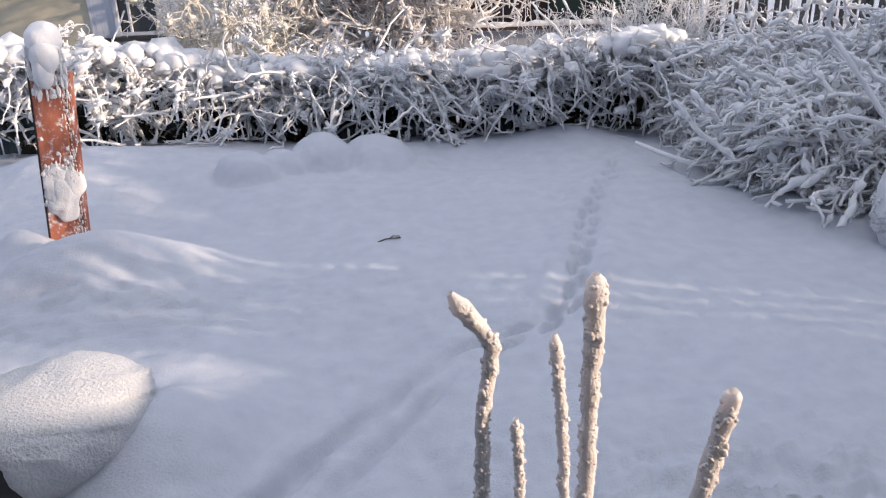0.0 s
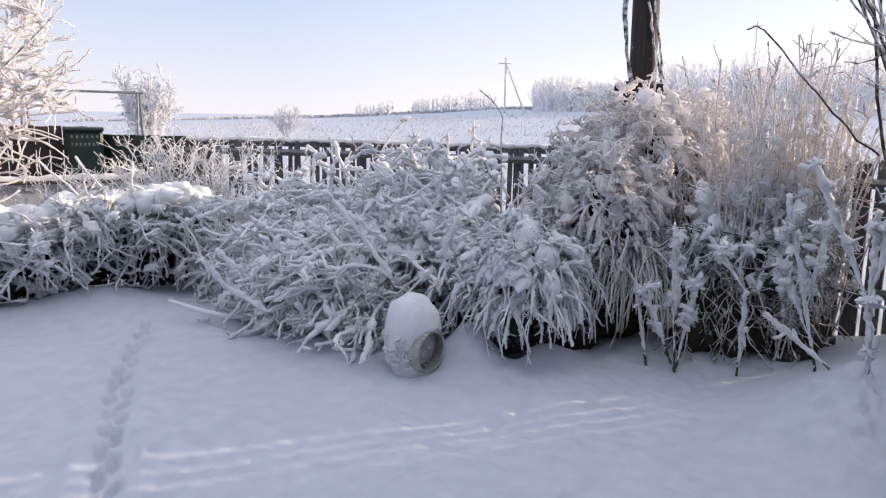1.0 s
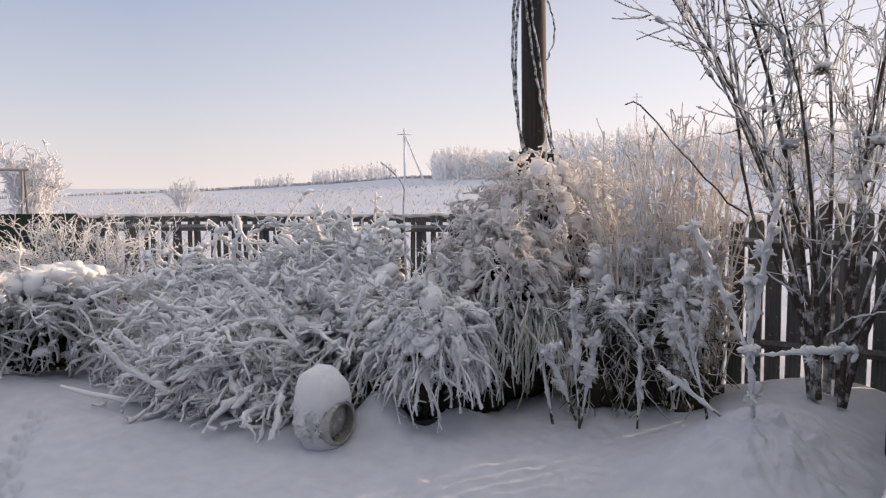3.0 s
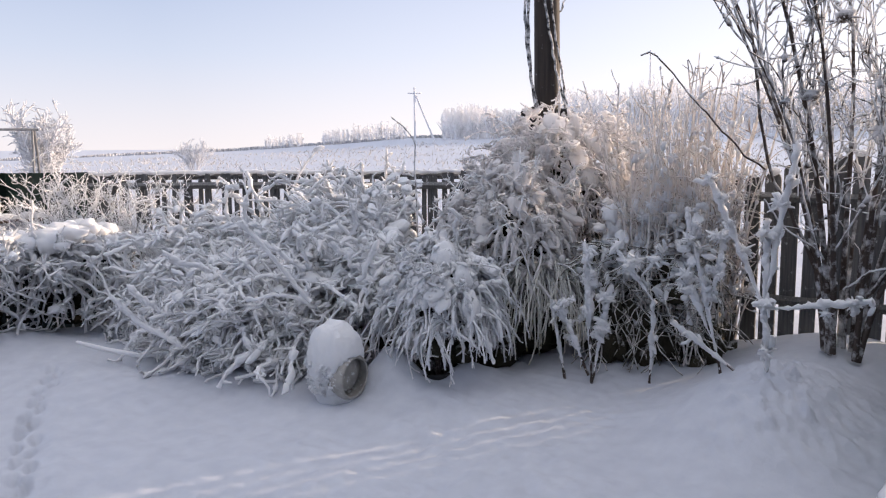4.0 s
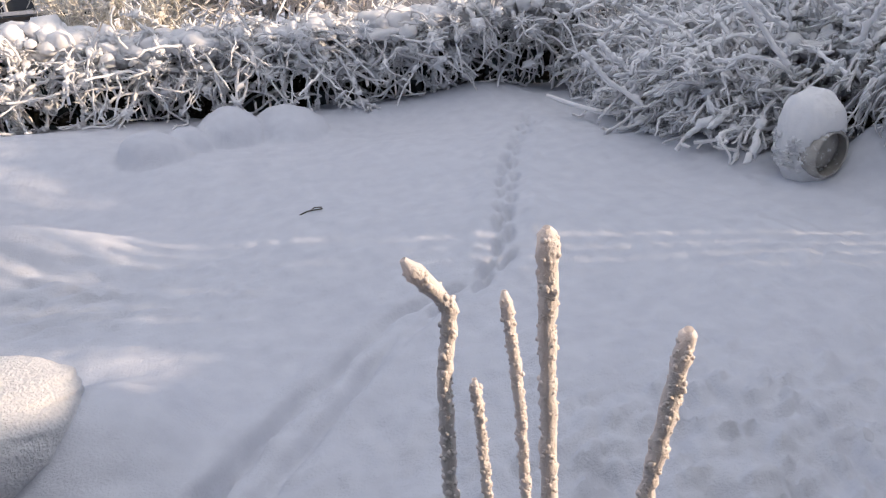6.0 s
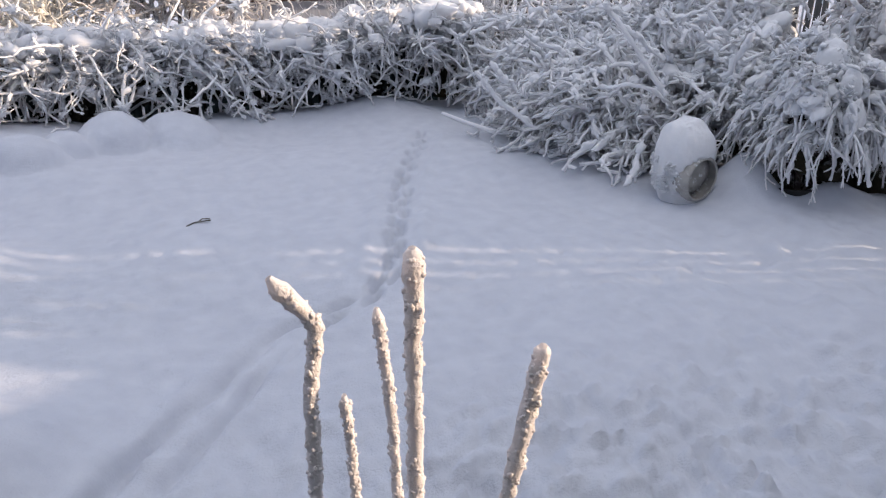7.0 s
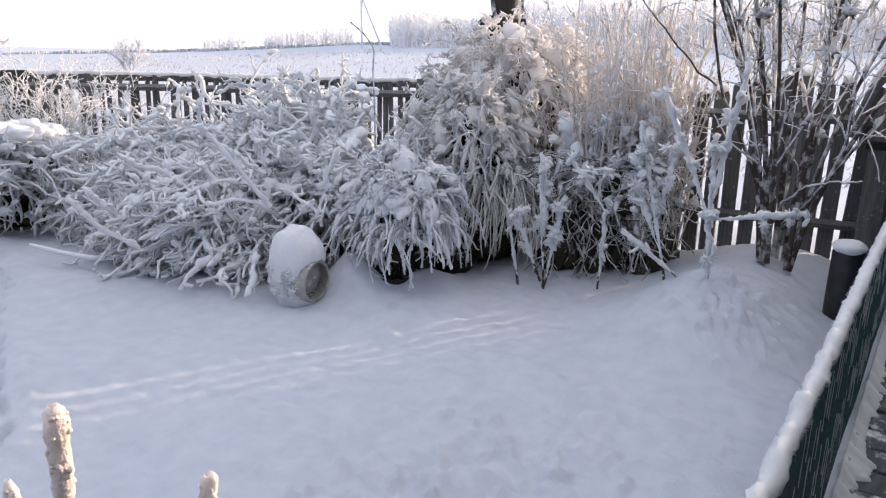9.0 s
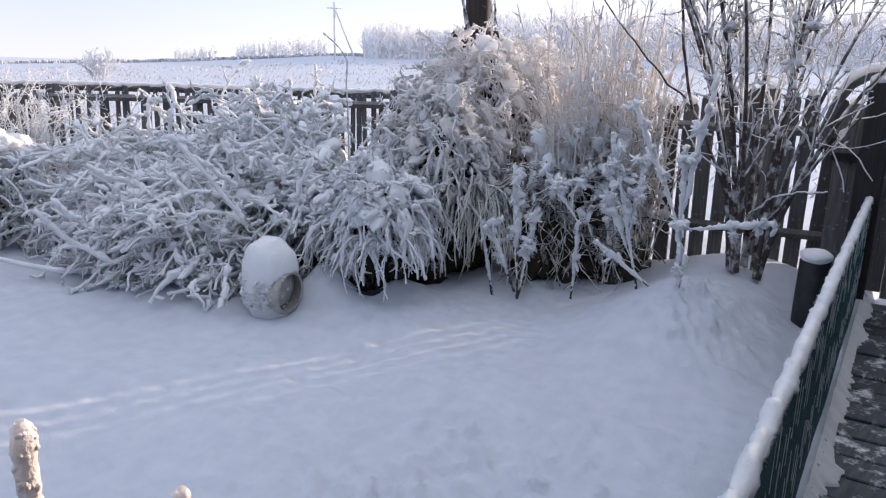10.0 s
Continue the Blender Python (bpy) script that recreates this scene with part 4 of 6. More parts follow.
drapes(b, C, np.stack([np.full(n, -0.45), np.full(n, -0.35), np.full(n, 1.0)], -1) + 0.35 * rng.normal(size=(n, 3)), np.stack([s * 1.6, s * 1.1, s * 0.42], -1))
part("snow_load", b, CLUMP, bush, "pads of snow caught in the canes", kind="stuff").matrix_parent_inverse = bi
# dark lumps low between the canes, in place of the shade there
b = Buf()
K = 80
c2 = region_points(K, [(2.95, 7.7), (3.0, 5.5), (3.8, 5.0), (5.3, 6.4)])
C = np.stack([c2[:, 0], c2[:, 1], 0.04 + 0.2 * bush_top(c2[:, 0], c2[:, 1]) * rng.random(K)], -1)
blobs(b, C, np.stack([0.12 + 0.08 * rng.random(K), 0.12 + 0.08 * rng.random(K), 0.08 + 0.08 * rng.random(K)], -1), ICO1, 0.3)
part("shade_fill", b, SHADE_AND_TWIG, bush, "dark lumps standing for the shade deep inside the bush", kind="stuff").matrix_parent_inverse = bi

# long fallen cane lying out over the snow, and dark twig on the open snow
fallen = thing("fallen_cane", "long frosted cane lying out of the bush over snow", "branch", (1.82, 6.5, 0))
b = Buf()
fp = np.array([[(1.80, 6.62, 0.20), (1.98, 6.42, 0.14), (2.18, 6.22, 0.09), (2.42, 6.05, 0.10), (2.75, 5.95, 0.16)]])
tubes(b, fp, np.array([[0.015, 0.02, 0.022, 0.022, 0.02]]), 6, 0.15)
spikes(b, fp, None, 90, 0.018, 0.005)
part("stem", b, CANE, fallen).matrix_parent_inverse = fallen.matrix_world.inverted()
litter = thing("dark_twig", "small dark twig lying on the open snow", "twig", (-0.36, 4.76, float(heights(-0.36, 4.76))))
b = Buf()
tp = np.array([[(-0.10, -0.05, 0.006), (-0.03, -0.01, 0.02), (0.04, 0.0, 0.022), (0.10, 0.04, 0.010)], [(0.0, 0.0, 0.02), (0.03, 0.04, 0.03), (0.06, 0.06, 0.02), (0.09, 0.09, 0.01)]])
tubes(b, tp * np.array([0.75, 0.75, 0.7]) - np.array([0, 0, 0.004]), 0.005, 5, 0.2)
part("stem", b, SHADE_AND_TWIG, litter)


# ---------------------------------------------------------------- weeping bushes
def laden_shrub(name, label, x, y, top, radius, low, curtain, cloak, fingers, mat, lump=(0.030, 0.045), skirt=0.04, fall=0.5, sprays=60, heart=0.85, snow=CLUMP, cushions=0):
    """A dome of drooping twigs round a dark heart, cloaked in fuzzy snow that breaks into hanging rimed fingers."""
    ob = thing(name, label, "bush", (x, y, 0))
    inv = ob.matrix_world.inverted()

    def shell(count, s0, s1, inset=0.05):
        s = (s0 + (s1 - s0) * np.sqrt(rng.random(count))) * math.pi / 2
        a = rng.random(count) * 6.283
        out = radius * np.sin(s) ** 0.8 * (1 + 0.16 * waves(np.sin(a), np.cos(a) + 0.4 * s, 0.8, 69))
        z = top * (low + (1 - low) * np.cos(s) ** 0.75) * (1 + 0.06 * waves(np.sin(a) * out, np.cos(a) * out, 0.35, 70))
        k = 1 - inset * rng.random(count)
        return np.stack([x + out * k * np.sin(a), y + out * k * np.cos(a), z * (1 - 0.5 * inset * rng.random(count))], -1), a

    st, a = shell(curtain, 0.50, 1.0, 0.35)
    ad = np.stack([0.7 * np.sin(a) + 0.45 * rng.normal(size=curtain), 0.7 * np.cos(a) + 0.45 * rng.normal(size=curtain), 0.2 + 0.3 * rng.normal(size=curtain)], -1)
    P = wander(st, ad, fall * (0.35 + 0.75 * rng.random(curtain)), 8, 0.17, 0.48, skirt)
    b = Buf()
    tubes(b, P, taper(curtain, 8, 0.0085, 0.0062), 4, 0.3)
    spikes(b, P, None, 10, 0.018, 0.0065, -0.3)
    Q = side_shoots(P, 3, 0.075, 3, 0.3, 0.30, 0.1)
    tubes(b, Q, taper(len(Q), 3, 0.0072, 0.0055), 3, 0.25)
    part("hanging_twig_mass", b, mat, ob, "drooping frosted twigs", kind="stuff").matrix_parent_inverse = inv
    b = Buf()
    C, a = shell(cloak * 7, 0.0, 0.98, 0.16)
    gap = waves(C[:, 0] + C[:, 1], C[:, 2] * 1.4 - 0.5 * C[:, 1], 0.30, 66) + 0.5 * rng.normal(size=len(C)) > -0.25
    C, a = C[gap][:cloak * 5], a[gap][:cloak * 5]
    n = len(C)
    L = lump[0] * 1.6 + lump[1] * 1.8 * rng.random(n)
    G = wander(C, np.stack([np.sin(a), np.cos(a), np.full(n, 0.25)], -1) + 0.55 * rng.normal(size=(n, 3)), L, 4, 0.20, 0.45, skirt)
    tubes(b, G, np.array([0.6, 1.0, 0.9, 0.35])[None] * (0.010 + 0.009 * rng.random((n, 1))), 4, 0.35)
    spikes(b, G, None, 5, 0.020, 0.0085, -0.1)
    k = rng.random(n) < 0.10
    tufts(b, C[k], lump[0] + lump[1] * 0.7 * rng.random(int(k.sum())) ** 1.5, 12, 0.34)
    st, a = shell(fingers, 0.58, 1.0, 0.10)
    F = wander(st, np.stack([0.8 * np.sin(a), 0.8 * np.cos(a), 0.1 * rng.normal(size=fingers)], -1) + 0.3 * rng.normal(size=(fingers, 3)), fall * (0.25 + 0.55 * rng.random(fingers)), 7, 0.15, 0.55, skirt)
    tubes(b, fine(F, 14), taper(fingers, 14, 0.016, 0.009) * (0.65 + 0.7 * rng.random((fingers, 14))), 5, 0.4)
    spikes(b, F, None, 16, 0.020, 0.009, -0.2)
    pads(b, F, fingers * 2, 0.012, 0.030, 0, 6)
    if cushions:
        C, a = shell(cushions, 0.0, 0.85, 0.06)
        big = 0.030 + 0.055 * rng.random(cushions) ** 1.4
        N = np.stack([0.7 * np.sin(a), 0.7 * np.cos(a), np.full(cushions, 0.7)], -1) + 0.25 * rng.normal(size=(cushions, 3))
        drapes(b, C, N, np.stack([big * 1.5, big * 1.05, big * 0.55], -1), None, 0.20)
        i_ = rng.integers(0, cushions, cushions * 5)
        tufts(b, C[i_] + 0.055 * rng.normal(size=(len(i_), 3)), 0.012 + 0.018 * rng.random(len(i_)), 12, 0.34)
    part("snow_load", b, snow, ob, "fuzzy cloak of snow breaking into rimed fingers", kind="stuff").matrix_parent_inverse = inv
    if sprays:
        b = Buf()
        st, a = shell(sprays, 0.0, 0.8, 0.05)
        S = wander(st, np.stack([0.6 * np.sin(a), 0.6 * np.cos(a), 0.8 + 0.4 * rng.normal(size=sprays)], -1), 0.12 + 0.24 * rng.random(sprays), 7, 0.18, 0.14)
        tubes(b, S, taper(sprays, 7, 0.0085, 0.006), 4, 0.25)
        spikes(b, S, None, 20, 0.022, 0.007)
        SQ = side_shoots(S, 4, 0.08, 3, 0.3, 0.05, 0.2)
        tubes(b, SQ, taper(len(SQ), 3, 0.007, 0.0055), 3, 0.25)
        part("spray_mass", b, mat, ob, "short frosted sprays on the crown", kind="stuff").matrix_parent_inverse = inv
    n = 26
    ang = rng.random(n) * 6.283
    t = np.linspace(0, 1, 6)[None, :]
    r_ = np.repeat(0.15 * radius + 0.45 * radius * t, n, 0)
    S = np.stack([x + r_ * np.sin(ang)[:, None], y + r_ * np.cos(ang)[:, None], t * top * (low + 0.3) * 0.8 + 0 * r_], -1)
    b = Buf()
    tubes(b, S, taper(n, 6, 0.014, 0.009), 5, 0.1)
    part("stem_mass", b, BARK, ob, "dark stems at the heart", kind="stuff").matrix_parent_inverse = inv
    # dark lumps fill the heart as painted inner shade
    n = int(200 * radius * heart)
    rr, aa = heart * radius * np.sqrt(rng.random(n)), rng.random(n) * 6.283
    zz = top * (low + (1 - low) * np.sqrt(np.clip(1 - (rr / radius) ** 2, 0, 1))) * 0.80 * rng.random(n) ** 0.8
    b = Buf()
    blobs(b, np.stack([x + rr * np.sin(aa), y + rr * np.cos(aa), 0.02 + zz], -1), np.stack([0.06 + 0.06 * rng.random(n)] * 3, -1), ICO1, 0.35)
    part("shade_fill", b, SHADE_AND_TWIG, ob, "dark lumps standing for the shade at the heart", kind="stuff").matrix_parent_inverse = inv
    return ob


laden_shrub("weeping_shrub", "low fountain-shaped shrub cloaked in snow over a dark hollow", 3.84, 4.22, 1.06, 0.40, 0.46, 220, 230, 130, WEEP, (0.024, 0.045), 0.05, 0.46, 24, 0.50, CLUMP, 60)
laden_shrub("drooping_shrub", "tall drooping shrub with greenish straw-coloured hanging twigs and snow", 4.88, 4.46, 1.58, 0.52, 0.50, 250, 250, 110, WEEP, (0.026, 0.050), 0.36, 0.45, 70, 0.42, SUNHOAR, 80)
laden_shrub("crowned_shrub", "high rounded shrub of fine twigs whitened with frost below the pole", 5.94, 4.72, 2.08, 0.80, 0.55, 760, 440, 150, CROWN, (0.018, 0.032), 0.45, 0.40, 190, 0.22, SUNHOAR, 90)

# straw-coloured strands that hang under the drooping shrub, and dark lumps behind them as shade
strands = thing("hanging_grass", "straw-coloured dead grass hanging below the drooping shrub", "grass", (4.84, 4.12, 0))
n = 330
a = rng.random(n) * 6.283
r = 0.34 * np.sqrt(rng.random(n))
st = np.stack([4.92 + r * np.sin(a), 4.12 + r * np.cos(a), 0.60 + 0.30 * rng.random(n)], -1)
PS = wander(st, np.stack([np.sin(a), np.cos(a), 0.5 * rng.normal(size=n)], -1), 0.40 + 0.35 * rng.random(n), 9, 0.12, 0.45, 0.02)
b = Buf()
tubes(b, PS, taper(n, 9, 0.0075, 0.0055), 4, 0.2)
spikes(b, PS, None, 12, 0.016, 0.004, -0.2)
part("strand_mass", b, HAY, strands, kind="stuff").matrix_parent_inverse = strands.matrix_world.inverted()
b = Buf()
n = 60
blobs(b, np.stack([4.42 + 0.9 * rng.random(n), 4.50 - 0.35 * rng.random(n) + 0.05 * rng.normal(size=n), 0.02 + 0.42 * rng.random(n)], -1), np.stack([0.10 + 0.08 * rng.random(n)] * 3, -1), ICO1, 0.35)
part("shade_fill", b, SHADE_AND_TWIG, strands, "dark lumps standing for the shade in the hollow", kind="stuff").matrix_parent_inverse = strands.matrix_world.inverted()

# half-buried black bowl, added to make the shaded hollow under the low shrub
tub = thing("dark_hollow_bowl", "half-buried black bowl added as the dark hollow under the low shrub", "tub", (3.71, 4.20, -0.05))
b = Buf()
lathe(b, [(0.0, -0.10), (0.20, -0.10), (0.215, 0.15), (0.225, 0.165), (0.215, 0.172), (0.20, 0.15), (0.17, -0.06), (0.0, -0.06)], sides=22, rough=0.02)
part("shell", b, BLACK_AND_HOLLOWS, tub)

# ---------------------------------------------------------------- tyre half sunk in snow
tyre = thing("old_tyre", "grey painted tyre standing half buried under a dome of snow", "tyre", (3.000, 4.215, 0.185))
ax = Vector((0.30, -0.95, -0.04)).normalized()
u3 = np.array(ax)
b = Buf()
prof = [(0.138, 0.0), (0.146, 0.008), (0.158, 0.0), (0.166, -0.025), (0.170, -0.08), (0.167, -0.15), (0.150, -0.18), (0.118, -0.185), (0.126, -0.15), (0.150, -0.09), (0.146, -0.03), (0.138, 0.0)]
lathe(b, prof, (0, 0, 0), ax, 40, 0.008)
part("casing", b, RUBBER, tyre)
b = Buf()
lathe(b, [(0.0, -0.060), (0.130, -0.050), (0.133, -0.040), (0.06, -0.032), (0.0, -0.034)], (-0.024, -0.008, 0.038), ax, 24)
part("core", b, RUBBER, tyre, "pale packed core inside")
# black disc behind the core, added as the hollow's shade
b = Buf()
lathe(b, [(0.0, -0.135), (0.14, -0.13), (0.14, -0.12), (0.0, -0.122)], (0, 0, 0), ax, 20)
part("inner_wall", b, BLACK_AND_HOLLOWS, tyre, "black disc standing for the shade inside the tyre")
b = Buf()
side = np.cross(np.array([0, 0, 1.0]), u3)
side /= np.linalg.norm(side)
v, f = icosphere(5)
v = np.sign(v) * np.abs(v) ** 0.92
across = np.hypot(v[:, 0], v[:, 1])
v[:, :2] *= np.where(v[:, 2] < 0, np.clip(across, 0.3, None) ** -0.42, 1.0)[:, None]
shape_ = np.stack([v[:, 0] * 0.188, v[:, 1] * 0.20, np.where(v[:, 2] > 0, v[:, 2] * 0.27, v[:, 2] * 0.38)], -1)
shape_ *= 1 + (0.018 * waves(v[:, 0] + 0.7 * v[:, 2], v[:, 1] - 0.3 * v[:, 2], 0.9, 71) + 0.010 * waves(v[:, 0] - 0.4 * v[:, 2], v[:, 1] + 0.6 * v[:, 2], 0.22, 77))[:, None]
W = shape_[:, 0:1] * side + shape_[:, 1:2] * u3 + shape_[:, 2:3] * np.array([0, 0, 1.0]) + np.array([0.013, -0.03, 0.115]) - u3 * 0.212
ahead = W @ u3
off_axis = np.linalg.norm(W - ahead[:, None] * u3, axis=1)
W -= u3 * (np.clip(ahead + 0.13, 0, None) * np.clip((0.158 - off_axis) / 0.012, 0, 1))[:, None]    # hollow of the tyre left open
b.add(W, f)
n = 130
a = 0.9 + 4.5 * rng.random(n)
tufts(b, (0.185 * np.sin(a))[:, None] * side + (0.20 * np.cos(a))[:, None] * u3 + np.stack([np.zeros(n), np.zeros(n), -0.20 + 0.22 * rng.random(n)], -1) + np.array([0.013, -0.03, 0.09]) - u3 * 0.212, 0.010 + 0.014 * rng.random(n), 14)
part("snow_dome", b, CLUMP, tyre, "smooth dome of snow")

# ---------------------------------------------------------------- tall dry reeds
reeds = thing("dry_reed_clump", "tall clump of pinkish dry stems, snow caught halfway up", "reeds", (5.35, 3.15, 0))
ri = reeds.matrix_world.inverted()
B = 260
base = region_points(3 * B, [(5.18, 3.42), (5.50, 2.88), (6.15, 2.95), (5.75, 3.62)])
base = base[np.argsort(-waves(base[:, 0], base[:, 1], 0.3, 67) - 0.7 * rng.normal(size=3 * B))[:B]]
st = np.stack([base[:, 0], base[:, 1], np.zeros(B)], -1)
hh = 0.90 + 1.60 * rng.random(B) ** 1.2
P = arcs(st, rng.random(B) * 6.283, 0.04 + 0.20 * rng.random(B) * hh, hh, 0.08 * rng.random(B) * hh, 8, 0.08)
b = Buf()
tubes(b, P, taper(B, 8, 0.0085, 0.0055), 4, 0.15)
part("stem_mass", b, STRAW, reeds, "upright dry stems", kind="stuff").matrix_parent_inverse = ri
b = Buf()
Q = side_shoots(P, 8, 0.20, 4, 0.28, -0.04, 0.3, 0.9)
tubes(b, Q, taper(len(Q), 4, 0.0055, 0.004), 3, 0.2)
spikes(b, P[:, 3:], None, 16, 0.018, 0.004)
part("twig_mass", b, STRAW, reeds, kind="stuff").matrix_parent_inverse = ri
b = Buf()
B2 = 620
base = region_points(B2, [(4.95, 3.66), (5.42, 2.92), (5.9, 2.98), (5.4, 3.9)])
st = np.stack([base[:, 0], base[:, 1], 0.25 + 0.8 * rng.random(B2)], -1)
P2 = arcs(st, rng.random(B2) * 6.283, 0.15 + 0.3 * rng.random(B2), 0.1 * rng.random(B2), 0.5 * rng.random(B2), 7, 0.09)
tubes(b, P2, taper(B2, 7, 0.007, 0.005), 4, 0.2)
part("broken_stem_mass", b, WITHER, reeds, "broken greyish stems in the lower half", kind="stuff").matrix_parent_inverse = ri
b = Buf()
pads(b, P[P[:, 5, 2] < 1.6], 800, 0.009, 0.030, 3, 7)
pads(b, Q, 700, 0.008, 0.020, 0, 3)
pads(b, P2[P2[:, 0, 2] > 0.6], 500, 0.010, 0.034, 0, 3)
i_, j_ = rng.integers(0, len(P), 420), rng.integers(2, 6, 420)
C = P[i_, j_]
C = C[(C[:, 2] > 0.55) & (C[:, 2] < 1.45)]
tufts(b, C, 0.022 + 0.036 * rng.random(len(C)) ** 1.6, 18)
n = 60
c2 = region_points(n, [(5.05, 3.66), (5.46, 2.95), (5.9, 3.0), (5.45, 3.85)])
s = 0.03 + 0.04 * rng.random(n)
blobs(b, np.stack([c2[:, 0], c2[:, 1], 0.62 + 0.72 * rng.random(n)], -1), np.stack([s, s, s * 1.2], -1), ICO2, 0.4)
n = 44
c2 = region_points(n, [(4.9, 3.66), (5.36, 2.88), (5.8, 2.94), (5.4, 3.9)])
s = 0.025 + 0.03 * rng.random(n) ** 1.4
drapes(b, np.stack([c2[:, 0], c2[:, 1], 0.62 + 0.75 * rng.random(n)], -1), np.stack([np.full(n, -0.5), np.full(n, -0.4), np.full(n, 1.0)], -1) + 0.4 * rng.normal(size=(n, 3)), np.stack([s * 1.4, s * 1.1, s * 0.55], -1))
part("snow_load", b, CLUMP, reeds, "tufts of snow caught among the stems", kind="stuff").matrix_parent_inverse = ri
# dark lumps between the lower stems paint in the shade
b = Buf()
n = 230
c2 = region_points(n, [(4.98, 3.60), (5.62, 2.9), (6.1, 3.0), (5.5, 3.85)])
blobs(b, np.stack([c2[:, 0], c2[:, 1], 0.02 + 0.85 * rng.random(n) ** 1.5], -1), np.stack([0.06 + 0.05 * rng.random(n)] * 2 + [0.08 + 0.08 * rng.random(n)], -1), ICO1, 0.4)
part("shade_fill", b, SHADE_AND_TWIG, reeds, "dark lumps standing for the shade among the lower stems", kind="stuff").matrix_parent_inverse = ri


# ---------------------------------------------------------------- frosted weeds
def weed(name, label, stems, mat=TWIG, snow=12, radius=0.0098, foot=True):
    """Stiff weed stems given as lines from foot to tip, crusted with rime."""
    x, y, z = stems[0][0]
    ob = thing(name, label, "weed", (x, y, z))
    inv = ob.matrix_world.inverted()
    P = np.array([[np.array(s[0]) + (np.array(s[1]) - np.array(s[0])) * t + np.array([0.012, 0.012, 0]) * rng.normal() * (0 < t < 1) for t in np.linspace(0, 1, 9)] for s in stems])
    for line in P:
        b = Buf()
        tubes(b, fine(line[None], 30), np.interp(np.linspace(0, 1, 30), [0, 0.12, 0.3, 1], [0.55, 0.6, 1.1, 1.35])[None] * radius * (0.7 + 0.6 * rng.random((1, 30))), 7, 0.35)
        spikes(b, line[None, 2:], None, 300, 0.016, 0.006)
        part("stem", b, mat, ob, "rime-crusted stem").matrix_parent_inverse = inv
        if foot and line[0, 2] < 0.45:
            b = Buf()
            tubes(b, fine(line[None, :3], 10), np.linspace(1.15, 0.7, 10)[None] * radius * (0.85 + 0.3 * rng.random((1, 10))), 6, 0.3)
            part("foot", b, BARK, ob, "bare dark foot").matrix_parent_inverse = inv
    b = Buf()
    Q = side_shoots(P, 5, 0.09, 4, 0.3, 0.0, 0.4)
    tubes(b, Q, taper(len(Q), 4, 0.012, 0.010), 5, 0.3)
    spikes(b, Q, None, 24, 0.014, 0.007)
    if snow:
        pads(b, P, snow * 6, 0.010, 0.026, 3, 9)
        pads(b, Q, snow * 5, 0.012, 0.028, 0, 3)
        i_, j_ = rng.integers(0, len(Q), snow), rng.integers(1, 4, snow)
        tufts(b, Q[i_, j_], 0.022 + 0.032 * rng.random(snow), 16)
    part("twig_mass", b, mat, ob, "short rimed shoots and snow", kind="stuff").matrix_parent_inverse = inv
    return ob


RIME = frosted("rimed_weed", (0.10, 0.075, 0.06), amount=0.98, upward=0.1, scale=18.0)
weed("frosted_weed", "upright weed with several stems and lumps of snow", [((4.62, 3.34, -0.02), (4.58, 3.40, 1.10)), ((4.62, 3.34, 0.0), (4.70, 3.24, 0.76)), ((4.60, 3.36, 0.05), (4.46, 3.54, 0.62)), ((4.61, 3.35, 0.3), (4.60, 3.38, 0.86))], RIME, 30)
weed("frosted_weed", "single leaning stalk stiff with frost", [((4.50, 3.50, -0.02), (4.43, 3.60, 0.64))], RIME, 0, 0.011)
weed("tall_weed", "tall forked weed white with frost among the reeds", [((4.76, 2.35, 0.20), (4.62, 2.58, 1.38)), ((4.70, 2.44, 0.66), (4.75, 2.36, 1.26)), ((4.72, 2.41, 0.5), (4.60, 2.60, 0.98))], RIME, 18)
weed("bent_stalk", "bent frosted stalk standing before the dry stems", [((4.92, 3.02, 0.0), (4.53, 2.76, 0.74)), ((4.53, 2.76, 0.74), (4.38, 3.01, 1.14)), ((4.48, 2.83, 0.92), (4.55, 2.70, 1.10))], RIME, 4, 0.009)
weed("leaning_stick", "broken frosted stick leaning out of the snow", [((4.74, 2.20, 0.28), (4.51, 2.60, 0.63))], RIME, 0, 0.014)
weed("forked_weed", "dark-footed weed forking into thick white frosted arms", [((4.60, 1.96, 0.28), (4.58, 2.01, 0.84)), ((4.58, 2.01, 0.80), (4.63, 1.88, 1.82)), ((4.58, 2.01, 0.82), (4.44, 2.31, 1.58)), ((4.58, 2.01, 0.86), (4.58, 2.01, 1.36)), ((4.59, 1.99, 0.80), (4.78, 1.46, 0.90))], RIME, 16, 0.015)


